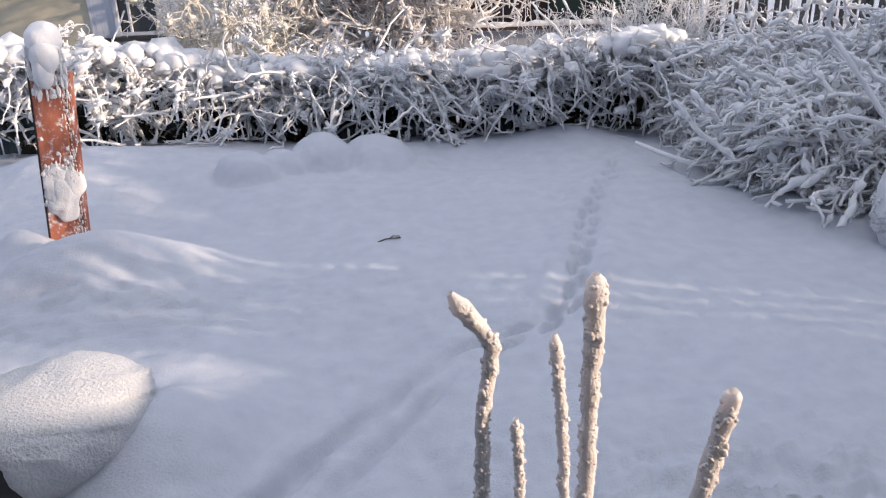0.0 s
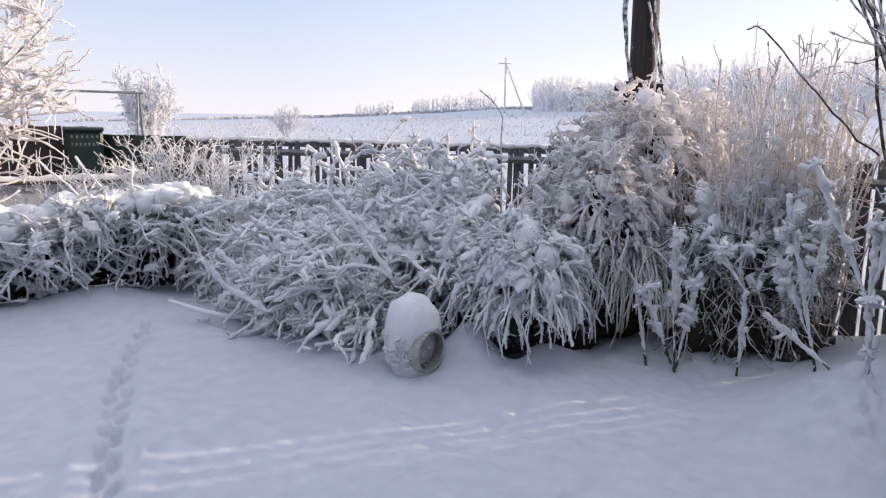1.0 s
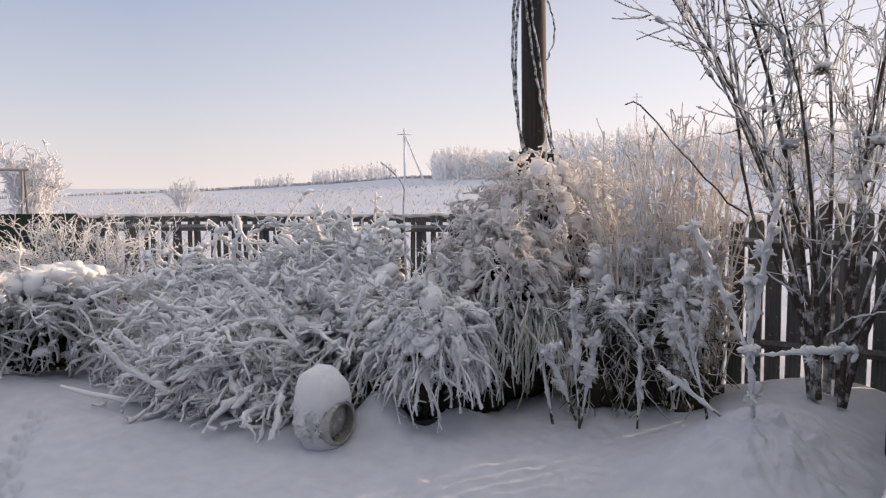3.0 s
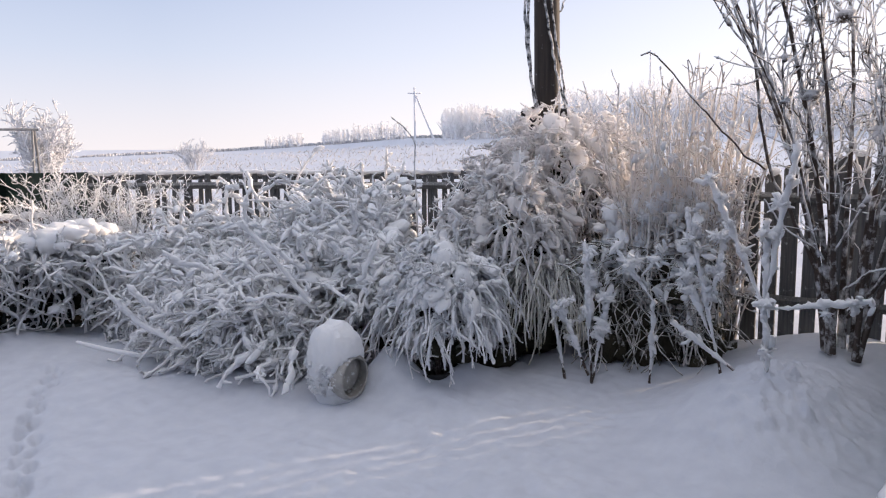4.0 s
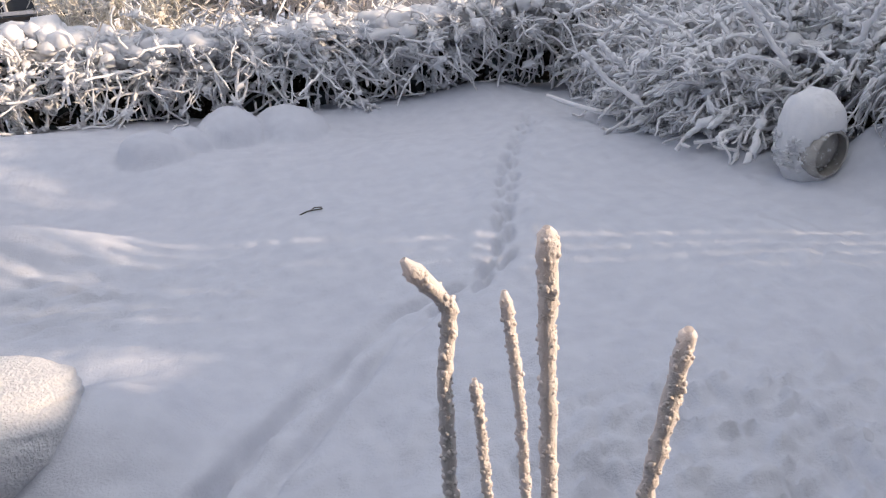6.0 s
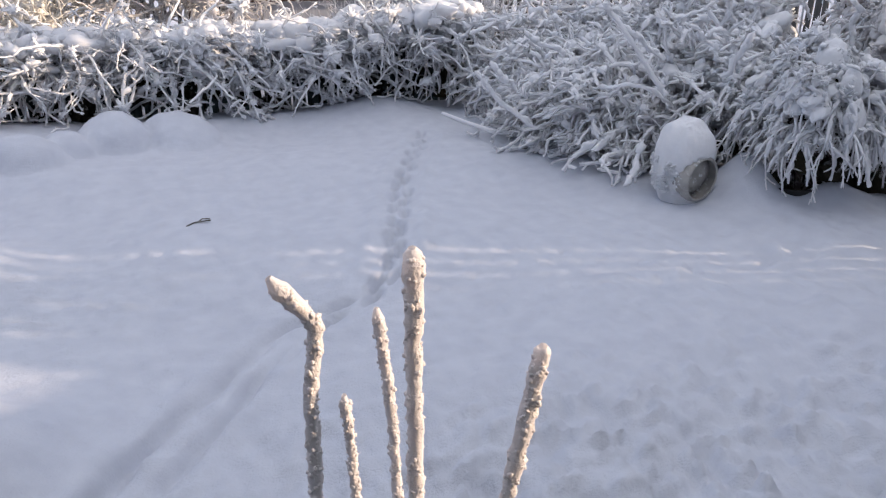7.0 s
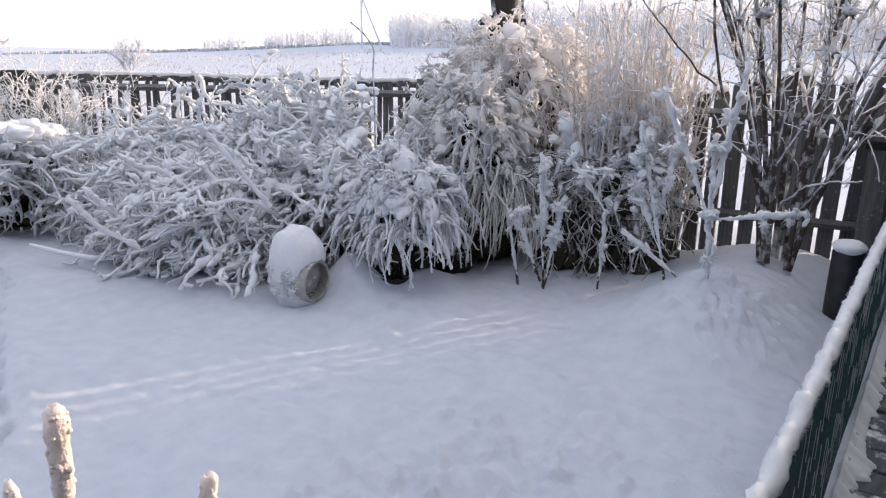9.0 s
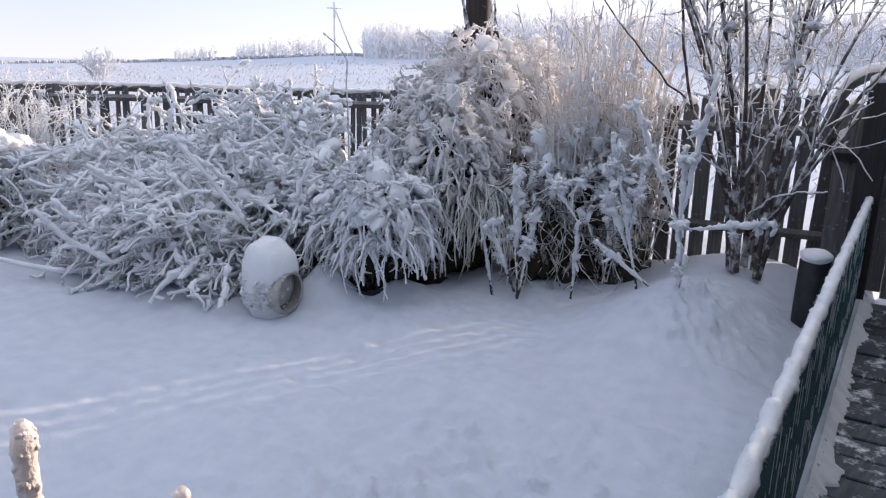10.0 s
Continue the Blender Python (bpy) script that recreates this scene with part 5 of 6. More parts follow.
# ---------------------------------------------------------------- bare tree beside the fence
def bare_tree(name, label, x, y, z, height, stems, spread, mat, twig_mat, r0=0.03, twigs=9, sub=5, seed=3, group="", tl=0.55, snow=20, straight=0.14, wide=0.62, flare=0.25, lumps=0, fat=1.0):
    g = np.random.default_rng(seed)
    ob = thing(name, label, "tree", (x, y, z), group)
    inv = ob.matrix_world.inverted()
    a = np.linspace(0, 6.283, stems, endpoint=False) + g.normal(size=stems) * 0.3
    h = height * (0.75 + 0.35 * g.random(stems))
    P = arcs(np.stack([x + 0.12 * np.sin(a), y + 0.12 * np.cos(a), np.full(stems, z - 0.1)], -1), a, spread * (0.35 + 0.8 * g.random(stems)), h, 0.05 * h, 10, 0.10)
    vase = np.linspace(0, 1, 10)[None, :, None] ** flare
    P[:, :, :2] = P[:, :1, :2] + (P[:, :, :2] - P[:, :1, :2]) * vase
    if stems <= 16:
        for line in P:
            b = Buf()
            tubes(b, line[None], taper(1, 10, r0, r0 * 0.22), 7, 0.06)
            part("stem", b, mat, ob, "dark stem").matrix_parent_inverse = inv
    else:
        b = Buf()
        tubes(b, P, taper(stems, 10, r0, r0 * 0.22), 6, 0.06)
        part("stem_mass", b, mat, ob, "many thin stems from one foot", kind="stuff").matrix_parent_inverse = inv
    b = Buf()
    Q = side_shoots(P, twigs, tl, 7, straight, -0.10, 0.28, wide)
    tubes(b, Q, taper(len(Q), 7, r0 * 0.34 * fat, r0 * 0.20 * fat), 5, 0.15)
    part("limb_mass", b, twig_mat, ob, "thin frosted limbs", kind="stuff").matrix_parent_inverse = inv
    b = Buf()
    W = side_shoots(Q, sub, tl * 0.40, 5, 0.2, -0.05, 0.25, 0.8)
    tubes(b, W, taper(len(W), 5, r0 * 0.25 * fat, r0 * 0.18 * fat), 3, 0.2)
    spikes(b, W, None, 4, 0.02 * fat, 0.006 * fat)
    if lumps:
        i_ = g.integers(0, len(Q), lumps)
        tufts(b, Q[i_, g.integers(1, 6 if lumps > 40 else 2, lumps)], 0.03 + 0.05 * g.random(lumps) ** 1.5, 16)
    if snow:
        pads(b, Q, snow * 3, 0.010, 0.026, 0, 5)
        pads(b, W, snow * 8, 0.006, 0.012, 0, 4)
    part("twig_mass", b, twig_mat, ob, "fine rimed twigs", kind="stuff").matrix_parent_inverse = inv
    return ob


BOUGH = frosted("half_rimed_limbs", (0.055, 0.042, 0.036), amount=0.62, upward=0.35, scale=11.0)

def long_stem(name, label, pts, radius, mat):
    ob = thing(name, label, "stem", pts[0])
    p = np.array(pts)
    seg = np.r_[0, np.cumsum(np.linalg.norm(np.diff(p, axis=0), axis=1))]
    s = np.linspace(0, seg[-1], 24)
    P = np.stack([np.interp(s, seg, p[:, k]) for k in range(3)], -1)[None] - p[0]
    b = Buf()
    tubes(b, P, taper(1, 24, radius, radius * 0.6), 6, 0.2)
    spikes(b, P, None, 120, 0.014, 0.005)
    part("stem", b, mat, ob)


by_fence = bare_tree("bare_tree", "many-stemmed bare tree, dark below and rimed above, by the fence", 5.86, 1.98, 0.18, 3.7, 13, 1.2, BARK, BOUGH, 0.0215, 11, 5, 3, "", 0.90, 70, 0.06, 0.40, 0.75, 16, 1.15)


def tree_limb(tree, pts, r0, r1, mat, name, label):
    """One limb of its own through given bends."""
    p = np.array(pts)
    seg = np.r_[0, np.cumsum(np.linalg.norm(np.diff(p, axis=0), axis=1))]
    s = np.linspace(0, seg[-1], 22)
    P = np.stack([np.interp(s, seg, p[:, k]) for k in range(3)], -1)[None] + 0.004 * rng.normal(size=(1, 22, 3))
    b = Buf()
    tubes(b, P, np.linspace(r0, r1, 22)[None], 6, 0.12)
    spikes(b, P, None, 60, 0.012, 0.005)
    part(name, b, mat, tree, label).matrix_parent_inverse = tree.matrix_world.inverted()
    return P


lean = tree_limb(by_fence, [(5.82, 2.02, 0.1), (5.76, 2.12, 0.8), (5.66, 2.32, 1.30), (5.58, 2.48, 1.64), (5.55, 2.55, 2.01), (5.53, 2.59, 2.39), (5.51, 2.64, 2.76), (5.49, 2.68, 3.14), (5.46, 2.73, 3.55)], 0.017, 0.007, BARK, "stem", "slender dark stem")
tree_limb(by_fence, [(5.57, 2.50, 1.64), (5.47, 2.60, 1.73), (5.35, 2.74, 1.93), (5.21, 2.88, 2.14), (5.09, 3.0, 2.34), (5.04, 3.05, 2.42), (5.0, 3.08, 2.47), (4.975, 3.105, 2.495), (4.95, 3.13, 2.50), (4.91, 3.17, 2.48)], 0.0085, 0.006, BARK, "arched_limb", "long thin limb arching at its tip")
tree_limb(by_fence, [(5.80, 1.98, 0.75), (5.74, 1.80, 0.92), (5.70, 1.62, 0.98), (5.66, 1.40, 1.02)], 0.010, 0.008, BOUGH, "low_limb", "low side limb with frost")
tree_limb(by_fence, [(5.84, 1.95, 0.55), (5.78, 1.68, 0.95), (5.80, 1.48, 1.30), (5.82, 1.30, 1.55)], 0.018, 0.008, BARK, "low_limb", "dark rising side limb")
tree_limb(by_fence, [(5.78, 2.02, 0.80), (5.62, 2.10, 1.05), (5.48, 2.30, 1.22), (5.40, 2.42, 1.42)], 0.010, 0.007, BOUGH, "low_limb", "thin side limb with frost")
long_stem("thin_shoot", "thin pale shoot rising crookedly above the bush", [(4.55, 5.35, 0.6), (4.54, 5.36, 1.44), (4.53, 5.37, 1.65), (4.54, 5.36, 1.87), (4.47, 5.42, 2.0), (4.37, 5.5, 2.1)], 0.010, TWIG)

# ---------------------------------------------------------------- stalks close to the camera
STALKS = [
    ("A", [(0.25, 1.13, -0.05), (0.248, 1.12, 0.83), (0.25, 1.12, 1.05), (0.252, 1.12, 1.275)], 0.0185),
    ("B", [(0.055, 1.09, -0.05), (0.058, 1.08, 0.87), (0.060, 1.08, 1.02), (0.080, 1.08, 1.175), (0.012, 1.08, 1.265)], 0.0145),
    ("C", [(0.26, 1.34, -0.05), (0.25, 1.33, 0.65), (0.24, 1.33, 0.86), (0.22, 1.33, 1.055)], 0.0135),
    ("D", [(0.27, 1.0, -0.05), (0.385, 0.99, 0.82), (0.42, 0.99, 1.02), (0.44, 0.99, 1.13)], 0.0165),
    ("E", [(0.16, 1.21, -0.05), (0.14, 1.2, 0.77), (0.13, 1.2, 0.95)], 0.010),
]


def stalk(points, radius, label):
    ob = thing("frosted_stalk", label, "stalk", points[0], "stalks by the fence")
    p = np.array(points)
    seg = np.r_[0, np.cumsum(np.linalg.norm(np.diff(p, axis=0), axis=1))]
    s = np.linspace(0, seg[-1], 90)
    P = np.stack([np.interp(s, seg, p[:, k]) for k in range(3)], -1) + 0.0012 * rng.normal(size=(90, 3))
    R = radius * (0.82 + 0.26 * np.interp(s, [0, seg[-1]], [0, 1])) * (1 + 0.10 * rng.normal(size=90).clip(-1.5, 1.5))
    R *= 0.86
    R[-4:] *= (1.12, 1.10, 0.95, 0.45)
    b = Buf()
    tubes(b, (P - p[0])[None], R[None], 12, 0.10)
    part("stem", b, STALK, ob, "stem in a sleeve of grainy rime")
    b = Buf()
    n = 1000
    i = rng.integers(2, 88, n)
    d = unit(rng.normal(size=(n, 3)))
    blobs(b, (P - p[0])[i] + d * R[i][:, None] * 0.9, np.full((n, 3), 1.0) * (0.002 + 0.0042 * rng.random((n, 1))), ICO1, 0.2)
    spikes(b, (P[:-4] - p[0])[None], None, 2600, 0.009 + 0.3 * radius, 0.0026, 0.0)
    part("rime_crust", b, STALK, ob, "coarse grains of rime", kind="stuff")


for nm, pts, r in STALKS:
    stalk(pts, r, {"A": "tall straight stalk thick with grainy rime", "B": "bent-topped stalk thick with grainy rime", "C": "thin stalk coated in rime", "D": "leaning stalk coated in grainy rime", "E": "thin short stalk coated in rime"}[nm])

# ---------------------------------------------------------------- rust-red post and snow-capped tub on the sunny side
post = thing("rust_red_post", "leaning rust-red channel post plastered with snow", "post", (-2.57, 4.76, -0.03))
post.matrix_world = pose(-2.53, 4.76, -0.03, 0, 5.0, 14)
b = Buf()
box(b, (-0.035, 0, 0.62), (0.19, 0.03, 1.44), 0, 0.006)
part("face_plate", b, RUST, post, smooth=False)
b = Buf()
box(b, (0.080, 0.055, 0.57), (0.035, 0.14, 1.34), 0, 0.005)
part("flange", b, RUST, post, "flange pale with frost", smooth=False)
b = Buf()
box(b, (-0.132, 0.055, 0.62), (0.02, 0.13, 1.42), 0, 0.004)
part("back_flange", b, DARKWOOD, post, smooth=False)
b = Buf()
blobs(b, [(-0.035, 0.04, 1.44), (-0.03, 0.03, 1.34), (-0.03, 0.01, 1.25)], [(0.120, 0.10, 0.12), (0.140, 0.09, 0.12), (0.125, 0.06, 0.11)], icosphere(4), 0.07)
n = 170
blobs(b, np.stack([-0.13 + 0.22 * rng.random(n), -0.010 - 0.012 * rng.random(n), 1.37 - 0.28 * rng.random(n) ** 1.8], -1), np.stack([0.006 + 0.012 * rng.random(n), np.full(n, 0.006), 0.012 + 0.030 * rng.random(n)], -1), ICO2, 0.3)
part("snow_cap", b, CLUMP, post, "tall ragged cap of snow", kind="stuff")
b = Buf()
drapes(b, [(-0.035, -0.012, 0.52), (-0.01, -0.012, 0.42), (-0.05, -0.010, 0.60)], [(0, -1, 0.05)] * 3, [(0.13, 0.11, 0.036), (0.11, 0.10, 0.034), (0.07, 0.09, 0.026)], icosphere(4), 0.2)
n = 120
blobs(b, np.stack([-0.13 + 0.20 * rng.random(n), -0.014 - 0.006 * rng.random(n), 0.51 + 0.10 * rng.normal(size=n)], -1), np.stack([0.007 + 0.013 * rng.random(n), np.full(n, 0.008), 0.008 + 0.016 * rng.random(n)], -1), ICO1, 0.3)
part("snow_patch", b, CLUMP, post, "snow plastered on the face", kind="stuff")
b = Buf()
n = 200
blobs(b, np.stack([0.066 + 0.020 * rng.normal(size=n), -0.014 + 0.0 * rng.random(n), 0.12 + 1.1 * rng.random(n)], -1), np.stack([0.003 + 0.006 * rng.random(n) ** 2, np.full(n, 0.003), 0.006 + 0.022 * rng.random(n) ** 2], -1), ICO1, 0.3)
part("rime_streak", b, CLUMP, post, "rime clinging down the edge", kind="stuff")

tubw = thing("snow_covered_tub", "black round tub under a thick crusted cushion of snow", "tub", (-1.47, 2.30, 0))
b = Buf()
lathe(b, [(0.0, -0.12), (0.25, -0.12), (0.285, 0.20), (0.295, 0.27), (0.28, 0.28), (0.0, 0.28)], (-0.10, -0.03, 0), sides=32, rough=0.01)
part("shell", b, BLACK_AND_HOLLOWS, tubw)
b = Buf()
v, f = icosphere(5)
flat = np.stack([v[:, 0] * 0.34, v[:, 1] * 0.34, np.where(v[:, 2] > 0, 0.13, 0.29) * np.sign(v[:, 2]) * np.abs(v[:, 2]) ** 0.8], -1)
flat *= (1 + 0.014 * waves(v[:, 0], v[:, 1] + v[:, 2], 1.1, 75) + 0.012 * waves(v[:, 0], v[:, 1] + v[:, 2], 0.3, 76))[:, None]
b.add(flat + np.array([0.05, 0.04, 0.285]), f)
part("snow_cushion", b, CRUST, tubw, "crusted cushion of snow")
b = Buf()
n = 16
a = 6.283 * rng.random(n)
blobs(b, np.stack([0.30 * np.sin(a), 0.30 * np.cos(a), 0.01 + 0.06 * rng.random(n)], -1), np.stack([0.07 + 0.05 * rng.random(n)] * 2 + [0.04 + 0.04 * rng.random(n)], -1), ICO3, 0.2)
part("clinging_snow", b, CLUMP, tubw, "snow banked against the foot", kind="stuff")

# ---------------------------------------------------------------- utility pole with cables
pole = thing("utility_pole", "dark wooden utility pole with cables hanging down one side", "pole", (6.81, 5.64, 0))
b = Buf()
lathe(b, [(0.152, 1.9), (0.148, 3.0), (0.140, 4.5), (0.13, 6.5), (0.12, 8.0), (0.0, 8.02)], (0, 0, 0), (-0.012, 0.008, 1.0), 18, 0.02)
part("shaft", b, POLEWOOD, pole)
b = Buf()
box(b, (-0.1, 0.1, 1.05), (0.20, 0.18, 2.45), 40, 0.02)
part("stub", b, DARKWOOD, pole, "short dark stub at the foot", smooth=False)
b = Buf()
box(b, (0.1, -0.08, 1.05), (0.20, 0.18, 2.4), 40, 0.02)
part("stub", b, DARKWOOD, pole, "short dark stub at the foot", smooth=False)
b = Buf()
box(b, (-0.02, 0.02, 2.2), (0.62, 0.14, 0.06), -50, 0.02)
part("clamp_beam", b, DARKWOOD, pole, "rough beam clamped across the stubs", smooth=False)
b = Buf()
t = np.linspace(0, 1, 26)[:, None]
right_, front_ = np.array([0.643, -0.766, 0.0]), np.array([-0.766, -0.643, 0.0]) * 0.17
for k, (a, m, c) in enumerate([((-0.17, 4.7), (-0.42, 3.3), (-0.14, 2.25)), ((-0.12, 4.7), (-0.36, 3.4), (-0.17, 2.3)), ((-0.20, 4.6), (-0.10, 3.3), (0.17, 2.25)),
                               ((-0.14, 4.5), (0.0, 3.2), (0.20, 2.3)), ((-0.02, 4.2), (0.32, 3.7), (0.10, 3.3))]):
    a, m, c = (right_ * q[0] + front_ + np.array([0, 0, q[1]]) for q in (a, m, c))
    w = (1 - t) ** 2 * a + 2 * t * (1 - t) * m + t**2 * c
    b = Buf()
    tubes(b, (w + 0.006 * rng.normal(size=w.shape))[None], np.full((1, 26), 0.017 - 0.0015 * k), 6, 0.2)
    part("cable", b, CABLE, pole, "loose rimed cable")


def sag(a, c, dip, n=24):
    t = np.linspace(0, 1, n)[:, None]
    w = np.array(a) * (1 - t) + np.array(c) * t
    w[:, 2] -= (4 * dip * t * (1 - t))[:, 0]
    return w[None]


wire = thing("overhead_wire", "thin overhead wire from the pole across the sky", "wire", (6.8, 5.7, 7.6))
b = Buf()
tubes(b, sag((6.75, 5.7, 7.8), (-2.0, 60.0, 5.3), 1.0), 0.012, 5)
part("strand", b, CABLE, wire).matrix_parent_inverse = wire.matrix_world.inverted()

# ---------------------------------------------------------------- behind the vine fence
GOLD = frosted("golden_frosted_twigs", (0.26, 0.18, 0.10), frost=(0.93, 0.90, 0.84), amount=0.84, second=(0.45, 0.33, 0.20))
behind = bare_tree("frosted_tree", "wide frosted tree with dark crooked limbs behind the vine fence", -0.75, 10.2, 0.0, 3.1, 14, 2.5, TWIG, SUNHOAR, 0.034, 19, 14, 9, "", 1.05, 90, 0.2, 0.85, 0.25, 620, 1.7)
bare_tree("golden_bush", "dense frosted bush with warm brown twigs behind the hedge", -2.45, 9.6, 0.0, 1.85, 24, 1.2, GOLD, GOLD, 0.016, 13, 6, 12, "", 0.5, 0, 0.3, 0.8, 0.25, 260, 1.35)
bare_tree("frosted_shrub", "bluish frosted shrub behind the vine fence", 2.85, 9.2, 0.0, 1.5, 30, 1.0, TWIG, CANE, 0.016, 10, 6, 14, "", 0.42, 0)
bare_tree("frosted_shrub", "low frosted shrub before the boundary fence", 1.9, 9.6, 0.0, 1.15, 24, 0.9, TWIG, CANE, 0.016, 9, 6, 15, "", 0.38, 0)

ledge = thing("raised_bed", "long raised garden bed of boards with snow along its rim", "garden bed", (1.0, 11.6, 0))
b = Buf()
box(b, (0.1, -0.02, 0.86), (3.4, 0.16, 0.05), -3)
part("rim_board", b, BROWNBOARD, ledge, smooth=False)
b = Buf()
box(b, (0.1, 0.06, 0.42), (3.3, 0.05, 0.84), -3)
part("side_board", b, BLUEGREY, ledge, "side board pale with rime", smooth=False)
b = Buf()
t_ = np.linspace(0, 1, 42)
tubes(b, np.stack([-1.58 + 3.34 * t_, 0.07 - 0.17 * t_, 0.895 + 0.008 * waves(t_, 0 * t_, 0.07, 68)], -1)[None], (0.062 + 0.008 * rng.normal(size=42))[None], 9, 0.06)
part("snow_cap", b, CLUMP, ledge, "ridge of snow on the rim")

brown = thing("brown_board_fence", "dark brown plank fence with frost along its top", "fence", (0.9, 12.6, 0))
for k in range(16):
    b = Buf()
    box(b, (-1.5 + 0.18 * k, -0.015 * k, 0.80 + 0.02 * rng.random()), (0.168, 0.025, 1.62), -5)
    part("plank", b, BROWNBOARD, brown, smooth=False)
b = Buf()
box(b, (-0.1, 0.04, 1.3), (2.9, 0.05, 0.08), -5)
part("rail", b, BROWNBOARD, brown, smooth=False)

bin_ = thing("green_box", "dark green metal box with pale worn lettering", "box", (2.12, 12.3, 0))
b = Buf()
box(b, (0, 0, 0.80), (0.50, 0.5, 1.52), -10, 0.04)
part("body", b, GREENPAINT, bin_, smooth=False)
b = Buf()
box(b, (0, 0, 1.575), (0.54, 0.55, 0.06), -10, 0.02)
part("lid", b, GREENPAINT, bin_, "rounded dark green lid", smooth=False)
for row, (z, cnt) in enumerate(((1.47, 6), (1.36, 7))):
    for k in range(cnt):
        b = Buf()
        u = -0.17 + 0.34 * k / (cnt - 1)
        c_, s_ = math.cos(radians(-10)), math.sin(radians(-10))
        box(b, (u * c_ + 0.253 * s_, u * s_ - 0.253 * c_, z), (0.026, 0.006, 0.04), -10, 0.001)
        part("letter_bar", b, STEEL, bin_, smooth=False)
low = thing("green_board_fence", "low dark green board fence beside the green box", "fence", (3.3, 11.6, 0))
for k in range(8):
    b = Buf()
    box(b, (-0.90 + 0.150 * k, 0.72 - 0.13 * k, 0.74), (0.20, 0.022, 1.52 - 0.01 * (k % 2)), -41)
    part("plank", b, GREENPAINT, low, smooth=False)

# swing frame out in the field
swing = thing("swing_frame", "thin steel swing frame standing beyond the fence", "frame", (3.18, 19.8, -0.06))
for u in (0.0, 2.45):
    for s in (-1, 1):
        b = Buf()
        bx, by = -1.1 + u, -0.35 * u / 2.45
        tubes(b, np.array([[(bx + 0.02 * s, by, 2.36), (bx + 0.22 * s, by + 0.5 * s, 0.0)]]), 0.03, 6)
        part("leg", b, STEEL, swing)
b = Buf()
tubes(b, np.array([[(-1.2, 0.02, 2.36), (0.1, -0.17, 2.37), (1.45, -0.37, 2.36)]]), 0.03, 6)
part("crossbar", b, STEEL, swing, "rimed crossbar")

# ---------------------------------------------------------------- house corner beyond the hedge
house = thing("house", "small pale house with a yellowed wall and a boarded blue-grey corner", "house", (-9.0, 15.5, 0))
hi = house.matrix_world.inverted()
house.matrix_world = pose(-8.5, 15.5, -0.25)


def house_part(name, b, mat, parent=house, label=""):
    ob = part(name, b, mat, parent, label, smooth=False)
    ob.matrix_parent_inverse = hi if parent is house else Matrix()
    return ob


b = Buf()
for c_, s_ in (((-10.6, 14.0, 1.3), (7.9, 0.25, 2.8)), ((-9.0, 20.0, 1.3), (9.0, 0.25, 2.8)), ((-13.9, 17.0, 1.3), (0.25, 5.8, 2.8))):
    box(b, c_, s_)
house_part("wall", b, PLASTER)
b = Buf()
for c_, s_ in (((-6.42, 13.98, 1.3), (0.5, 0.28, 2.8)), ((-4.92, 13.98, 1.3), (1.0, 0.28, 2.8)), ((-5.8, 13.98, 0.48), (0.78, 0.28, 1.16)), ((-5.8, 13.98, 2.35), (0.78, 0.28, 0.7)), ((-4.5, 17.1, 1.3), (0.25, 5.8, 2.8))):
    box(b, c_, s_)
house_part("corner_boarding", b, BLUEGREY, house, "blue-grey boarded corner wall")
b = Buf()
for c_, s_ in (((-5.8, 13.82, 1.07), (0.86, 0.10, 0.06)), ((-5.8, 13.84, 1.98), (0.86, 0.08, 0.06)), ((-6.18, 13.84, 1.52), (0.07, 0.08, 0.92)), ((-5.42, 13.84, 1.52), (0.07, 0.08, 0.92)), ((-5.95, 13.85, 1.52), (0.04, 0.06, 0.9))):
    box(b, c_, s_)
window = house_part("window", b, BLUEGREY, house, "window with pale frame")
b = Buf()
box(b, (-5.8, 13.90, 1.52), (0.74, 0.01, 0.88))
pane = part("pane", b, GLASS, window, smooth=False)
b = Buf()
box(b, (-5.5, 13.78, 0.98), (1.9, 0.16, 0.06))
house_part("ledge", b, DARKWOOD, house, "dark ledge under the window")
b = Buf()
V = [(-14.4, 13.4, 2.6), (-4.0, 13.4, 2.6), (-4.0, 17.0, 4.6), (-14.4, 17.0, 4.6), (-4.0, 20.6, 2.6), (-14.4, 20.6, 2.6)]
V2 = [(x, y, z + 0.25) for x, y, z in V]
b.add(V + V2, [(0, 3, 2, 1), (3, 5, 4, 2), (6, 7, 8, 9), (9, 8, 10, 11), (0, 1, 7, 6), (5, 11, 10, 4), (1, 2, 8, 7), (2, 4, 10, 8), (0, 6, 9, 3), (3, 9, 11, 5)])
house_part("roof", b, CLUMP, house, "roof under deep snow")


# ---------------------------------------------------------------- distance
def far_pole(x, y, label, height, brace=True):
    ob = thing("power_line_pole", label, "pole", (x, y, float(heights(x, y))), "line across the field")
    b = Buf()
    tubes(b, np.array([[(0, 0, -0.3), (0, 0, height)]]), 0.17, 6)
    part("shaft", b, HAZEFROST, ob)
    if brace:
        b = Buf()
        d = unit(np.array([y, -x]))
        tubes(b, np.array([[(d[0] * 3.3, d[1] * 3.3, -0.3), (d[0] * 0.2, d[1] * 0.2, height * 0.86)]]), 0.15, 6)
        part("brace", b, HAZEFROST, ob)
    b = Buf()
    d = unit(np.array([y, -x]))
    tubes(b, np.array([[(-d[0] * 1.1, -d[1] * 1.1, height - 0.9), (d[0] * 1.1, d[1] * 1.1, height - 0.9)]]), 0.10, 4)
    part("crossarm", b, HAZEFROST, ob)


def polar(az, d):
    return d * math.sin(radians(az)), d * math.cos(radians(az))


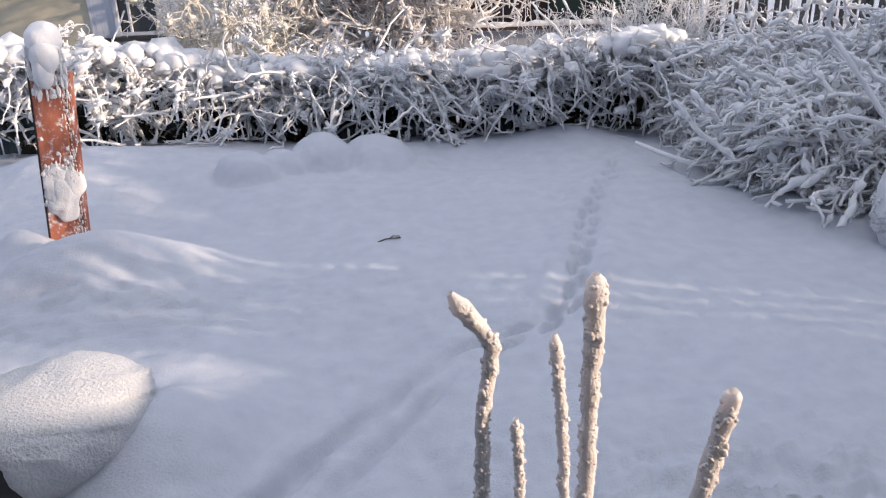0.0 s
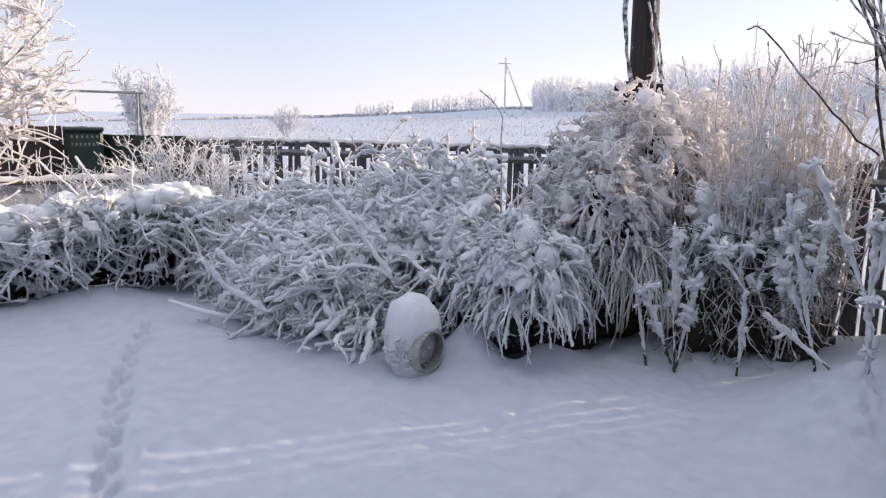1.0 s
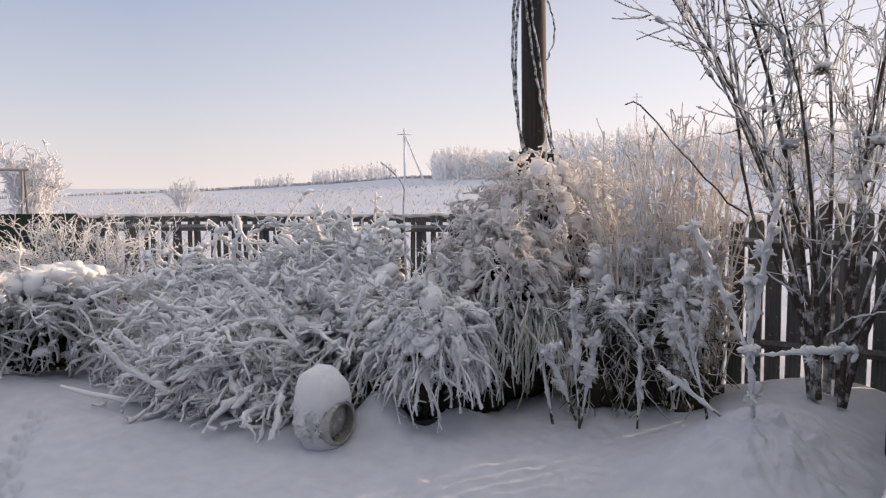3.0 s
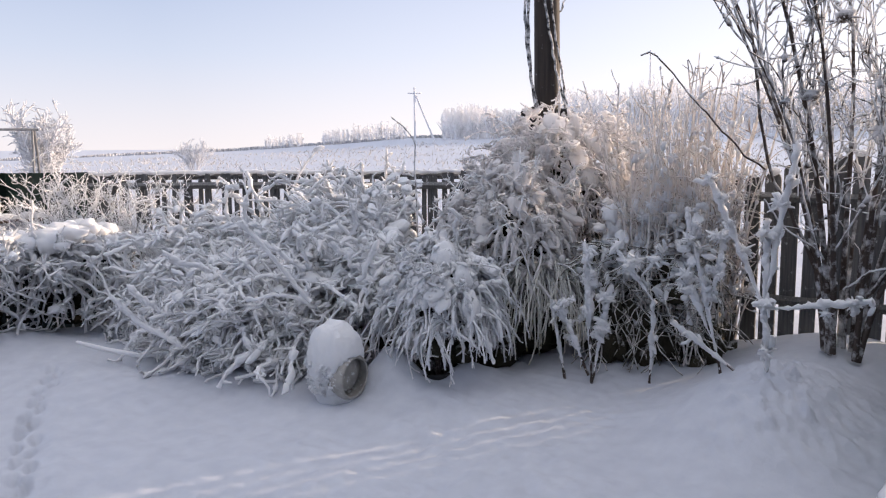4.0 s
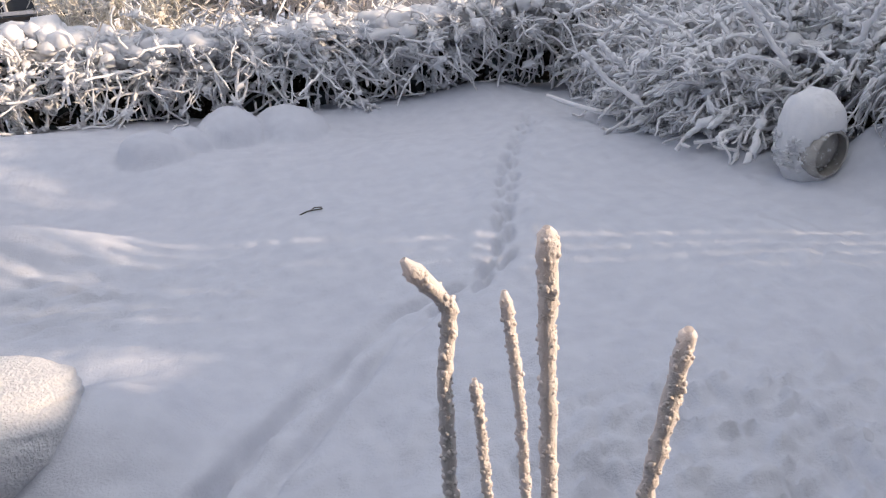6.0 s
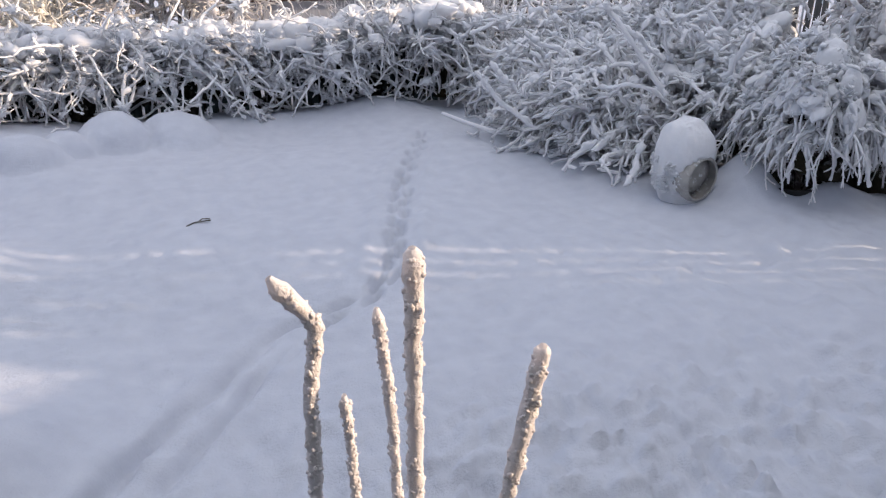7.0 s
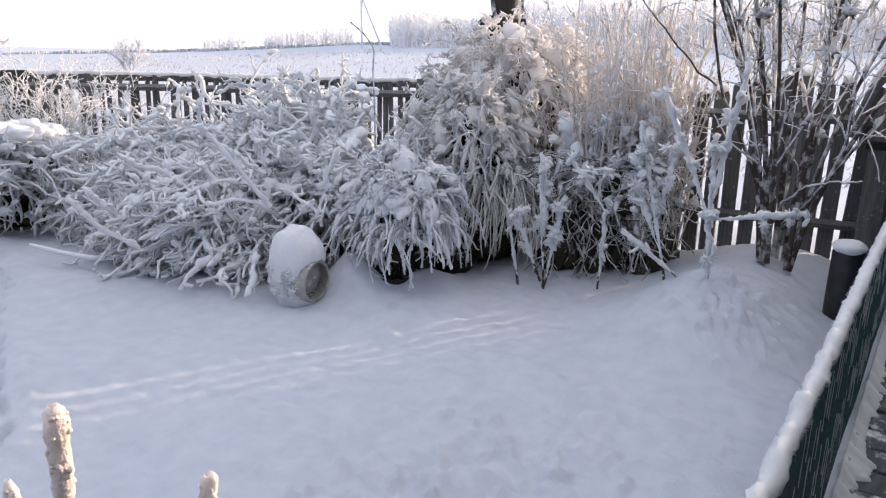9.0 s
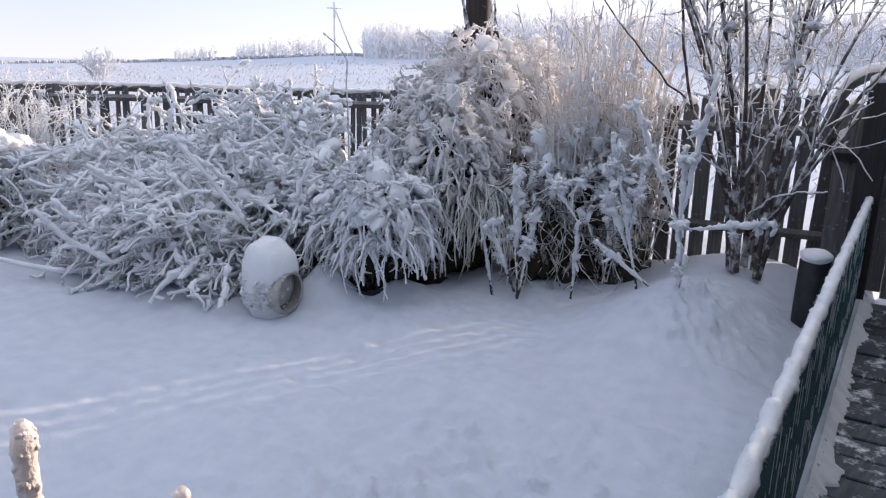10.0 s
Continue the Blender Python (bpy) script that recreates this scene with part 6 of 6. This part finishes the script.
far_pole(*polar(39.6, 118), "slim power pole with a slanted brace in the haze", 8.6)
far_pole(*polar(57.2, 175), "tall hazy power pole above the woods", 19.0, False)
far_pole(-2.0, 60.0, "plain wooden pole far off behind the trees", 5.4, False)
far_pole(*polar(37.0, 190), "small distant power pole near the ridge", 6.0, False)


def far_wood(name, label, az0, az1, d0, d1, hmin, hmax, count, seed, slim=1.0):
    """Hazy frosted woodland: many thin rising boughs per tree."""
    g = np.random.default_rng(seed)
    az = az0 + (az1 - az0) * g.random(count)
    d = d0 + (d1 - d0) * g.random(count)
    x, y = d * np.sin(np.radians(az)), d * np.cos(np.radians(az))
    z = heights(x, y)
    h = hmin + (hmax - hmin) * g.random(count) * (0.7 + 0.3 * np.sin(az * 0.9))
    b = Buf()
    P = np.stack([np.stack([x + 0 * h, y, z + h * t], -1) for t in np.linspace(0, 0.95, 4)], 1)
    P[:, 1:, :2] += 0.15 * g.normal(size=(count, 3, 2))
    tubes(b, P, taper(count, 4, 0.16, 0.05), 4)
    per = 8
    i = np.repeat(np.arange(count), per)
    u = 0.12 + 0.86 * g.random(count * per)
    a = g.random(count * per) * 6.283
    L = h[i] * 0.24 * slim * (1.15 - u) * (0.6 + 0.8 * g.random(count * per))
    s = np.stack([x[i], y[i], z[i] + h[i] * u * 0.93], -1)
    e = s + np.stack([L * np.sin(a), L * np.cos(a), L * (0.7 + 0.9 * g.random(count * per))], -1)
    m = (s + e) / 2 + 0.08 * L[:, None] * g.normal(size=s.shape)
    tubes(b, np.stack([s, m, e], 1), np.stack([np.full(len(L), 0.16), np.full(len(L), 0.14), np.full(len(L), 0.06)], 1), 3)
    ob = part(name, b, HAZEWOOD, None, kind="stuff")
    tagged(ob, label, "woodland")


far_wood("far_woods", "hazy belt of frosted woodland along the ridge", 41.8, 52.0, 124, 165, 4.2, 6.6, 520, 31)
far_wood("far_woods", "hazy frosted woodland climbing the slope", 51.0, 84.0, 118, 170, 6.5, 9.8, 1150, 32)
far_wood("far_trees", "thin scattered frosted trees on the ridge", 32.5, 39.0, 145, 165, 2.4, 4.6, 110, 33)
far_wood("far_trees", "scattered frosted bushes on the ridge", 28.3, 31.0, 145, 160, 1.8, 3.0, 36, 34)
bare_tree("field_bush", "lone frosted bush in the open field", *polar(13.5, 30), 0.0, 3.0, 26, 0.85, HAZEFROST, HAZEFROST, 0.045, 12, 5, 41, "", 0.62, 0, 0.14, 0.62, 0.25, 0, 1.9)
bare_tree("field_bush", "small frosted bush in the open field", *polar(23.2, 48), 0.3, 1.7, 14, 0.9, HAZEFROST, HAZEFROST, 0.04, 10, 4, 42, "", 0.6, 0, 0.14, 0.62, 0.25, 0, 1.8)

# frosted grass of the field: sparse near the fence, a darker strip along the ridge
g = np.random.default_rng(55)
n = 13000
az = radians(0) + radians(84) * g.random(n)
d = 12.5 + 95 * g.random(n) ** 1.5
x, y = d * np.sin(az), d * np.cos(az)
z = heights(x, y)
h = (0.04 + 0.12 * g.random(n) ** 2) * (1 + d / 120)
lean = 0.9 * g.normal(size=(n, 2)) * h[:, None]
P = np.stack([np.stack([x, y, z - 0.05], -1), np.stack([x + lean[:, 0], y + lean[:, 1], z + h], -1)], 1)
b = Buf()
tubes(b, P, np.stack([0.009 + 0.0006 * d, 0.004 + 0.0003 * d], 1), 3)
tagged(part("field_grass", b, frosted("frosted_field_grass", (0.40, 0.37, 0.35), frost=(0.78, 0.77, 0.79), amount=0.55, scale=2.0), None, kind="stuff"), "frosted tufts of dry grass over the open field", "grass")
n = 3600
az = radians(8) + radians(50) * g.random(n)
d = 148 + 6 * g.random(n)
x, y = d * np.sin(az), d * np.cos(az)
z = heights(x, y)
h = 0.2 + 0.3 * g.random(n)
P = np.stack([np.stack([x, y, z - 0.1], -1), np.stack([x, y, z + h], -1)], 1)
b = Buf()
tubes(b, P, np.stack([np.full(n, 0.16), np.full(n, 0.10)], 1), 3)
tagged(part("ridge_grass", b, frosted("grey_ridge_grass", (0.34, 0.34, 0.36), amount=0.3, scale=0.5), None, kind="stuff"), "strip of grey dry grass along the ridge", "grass")
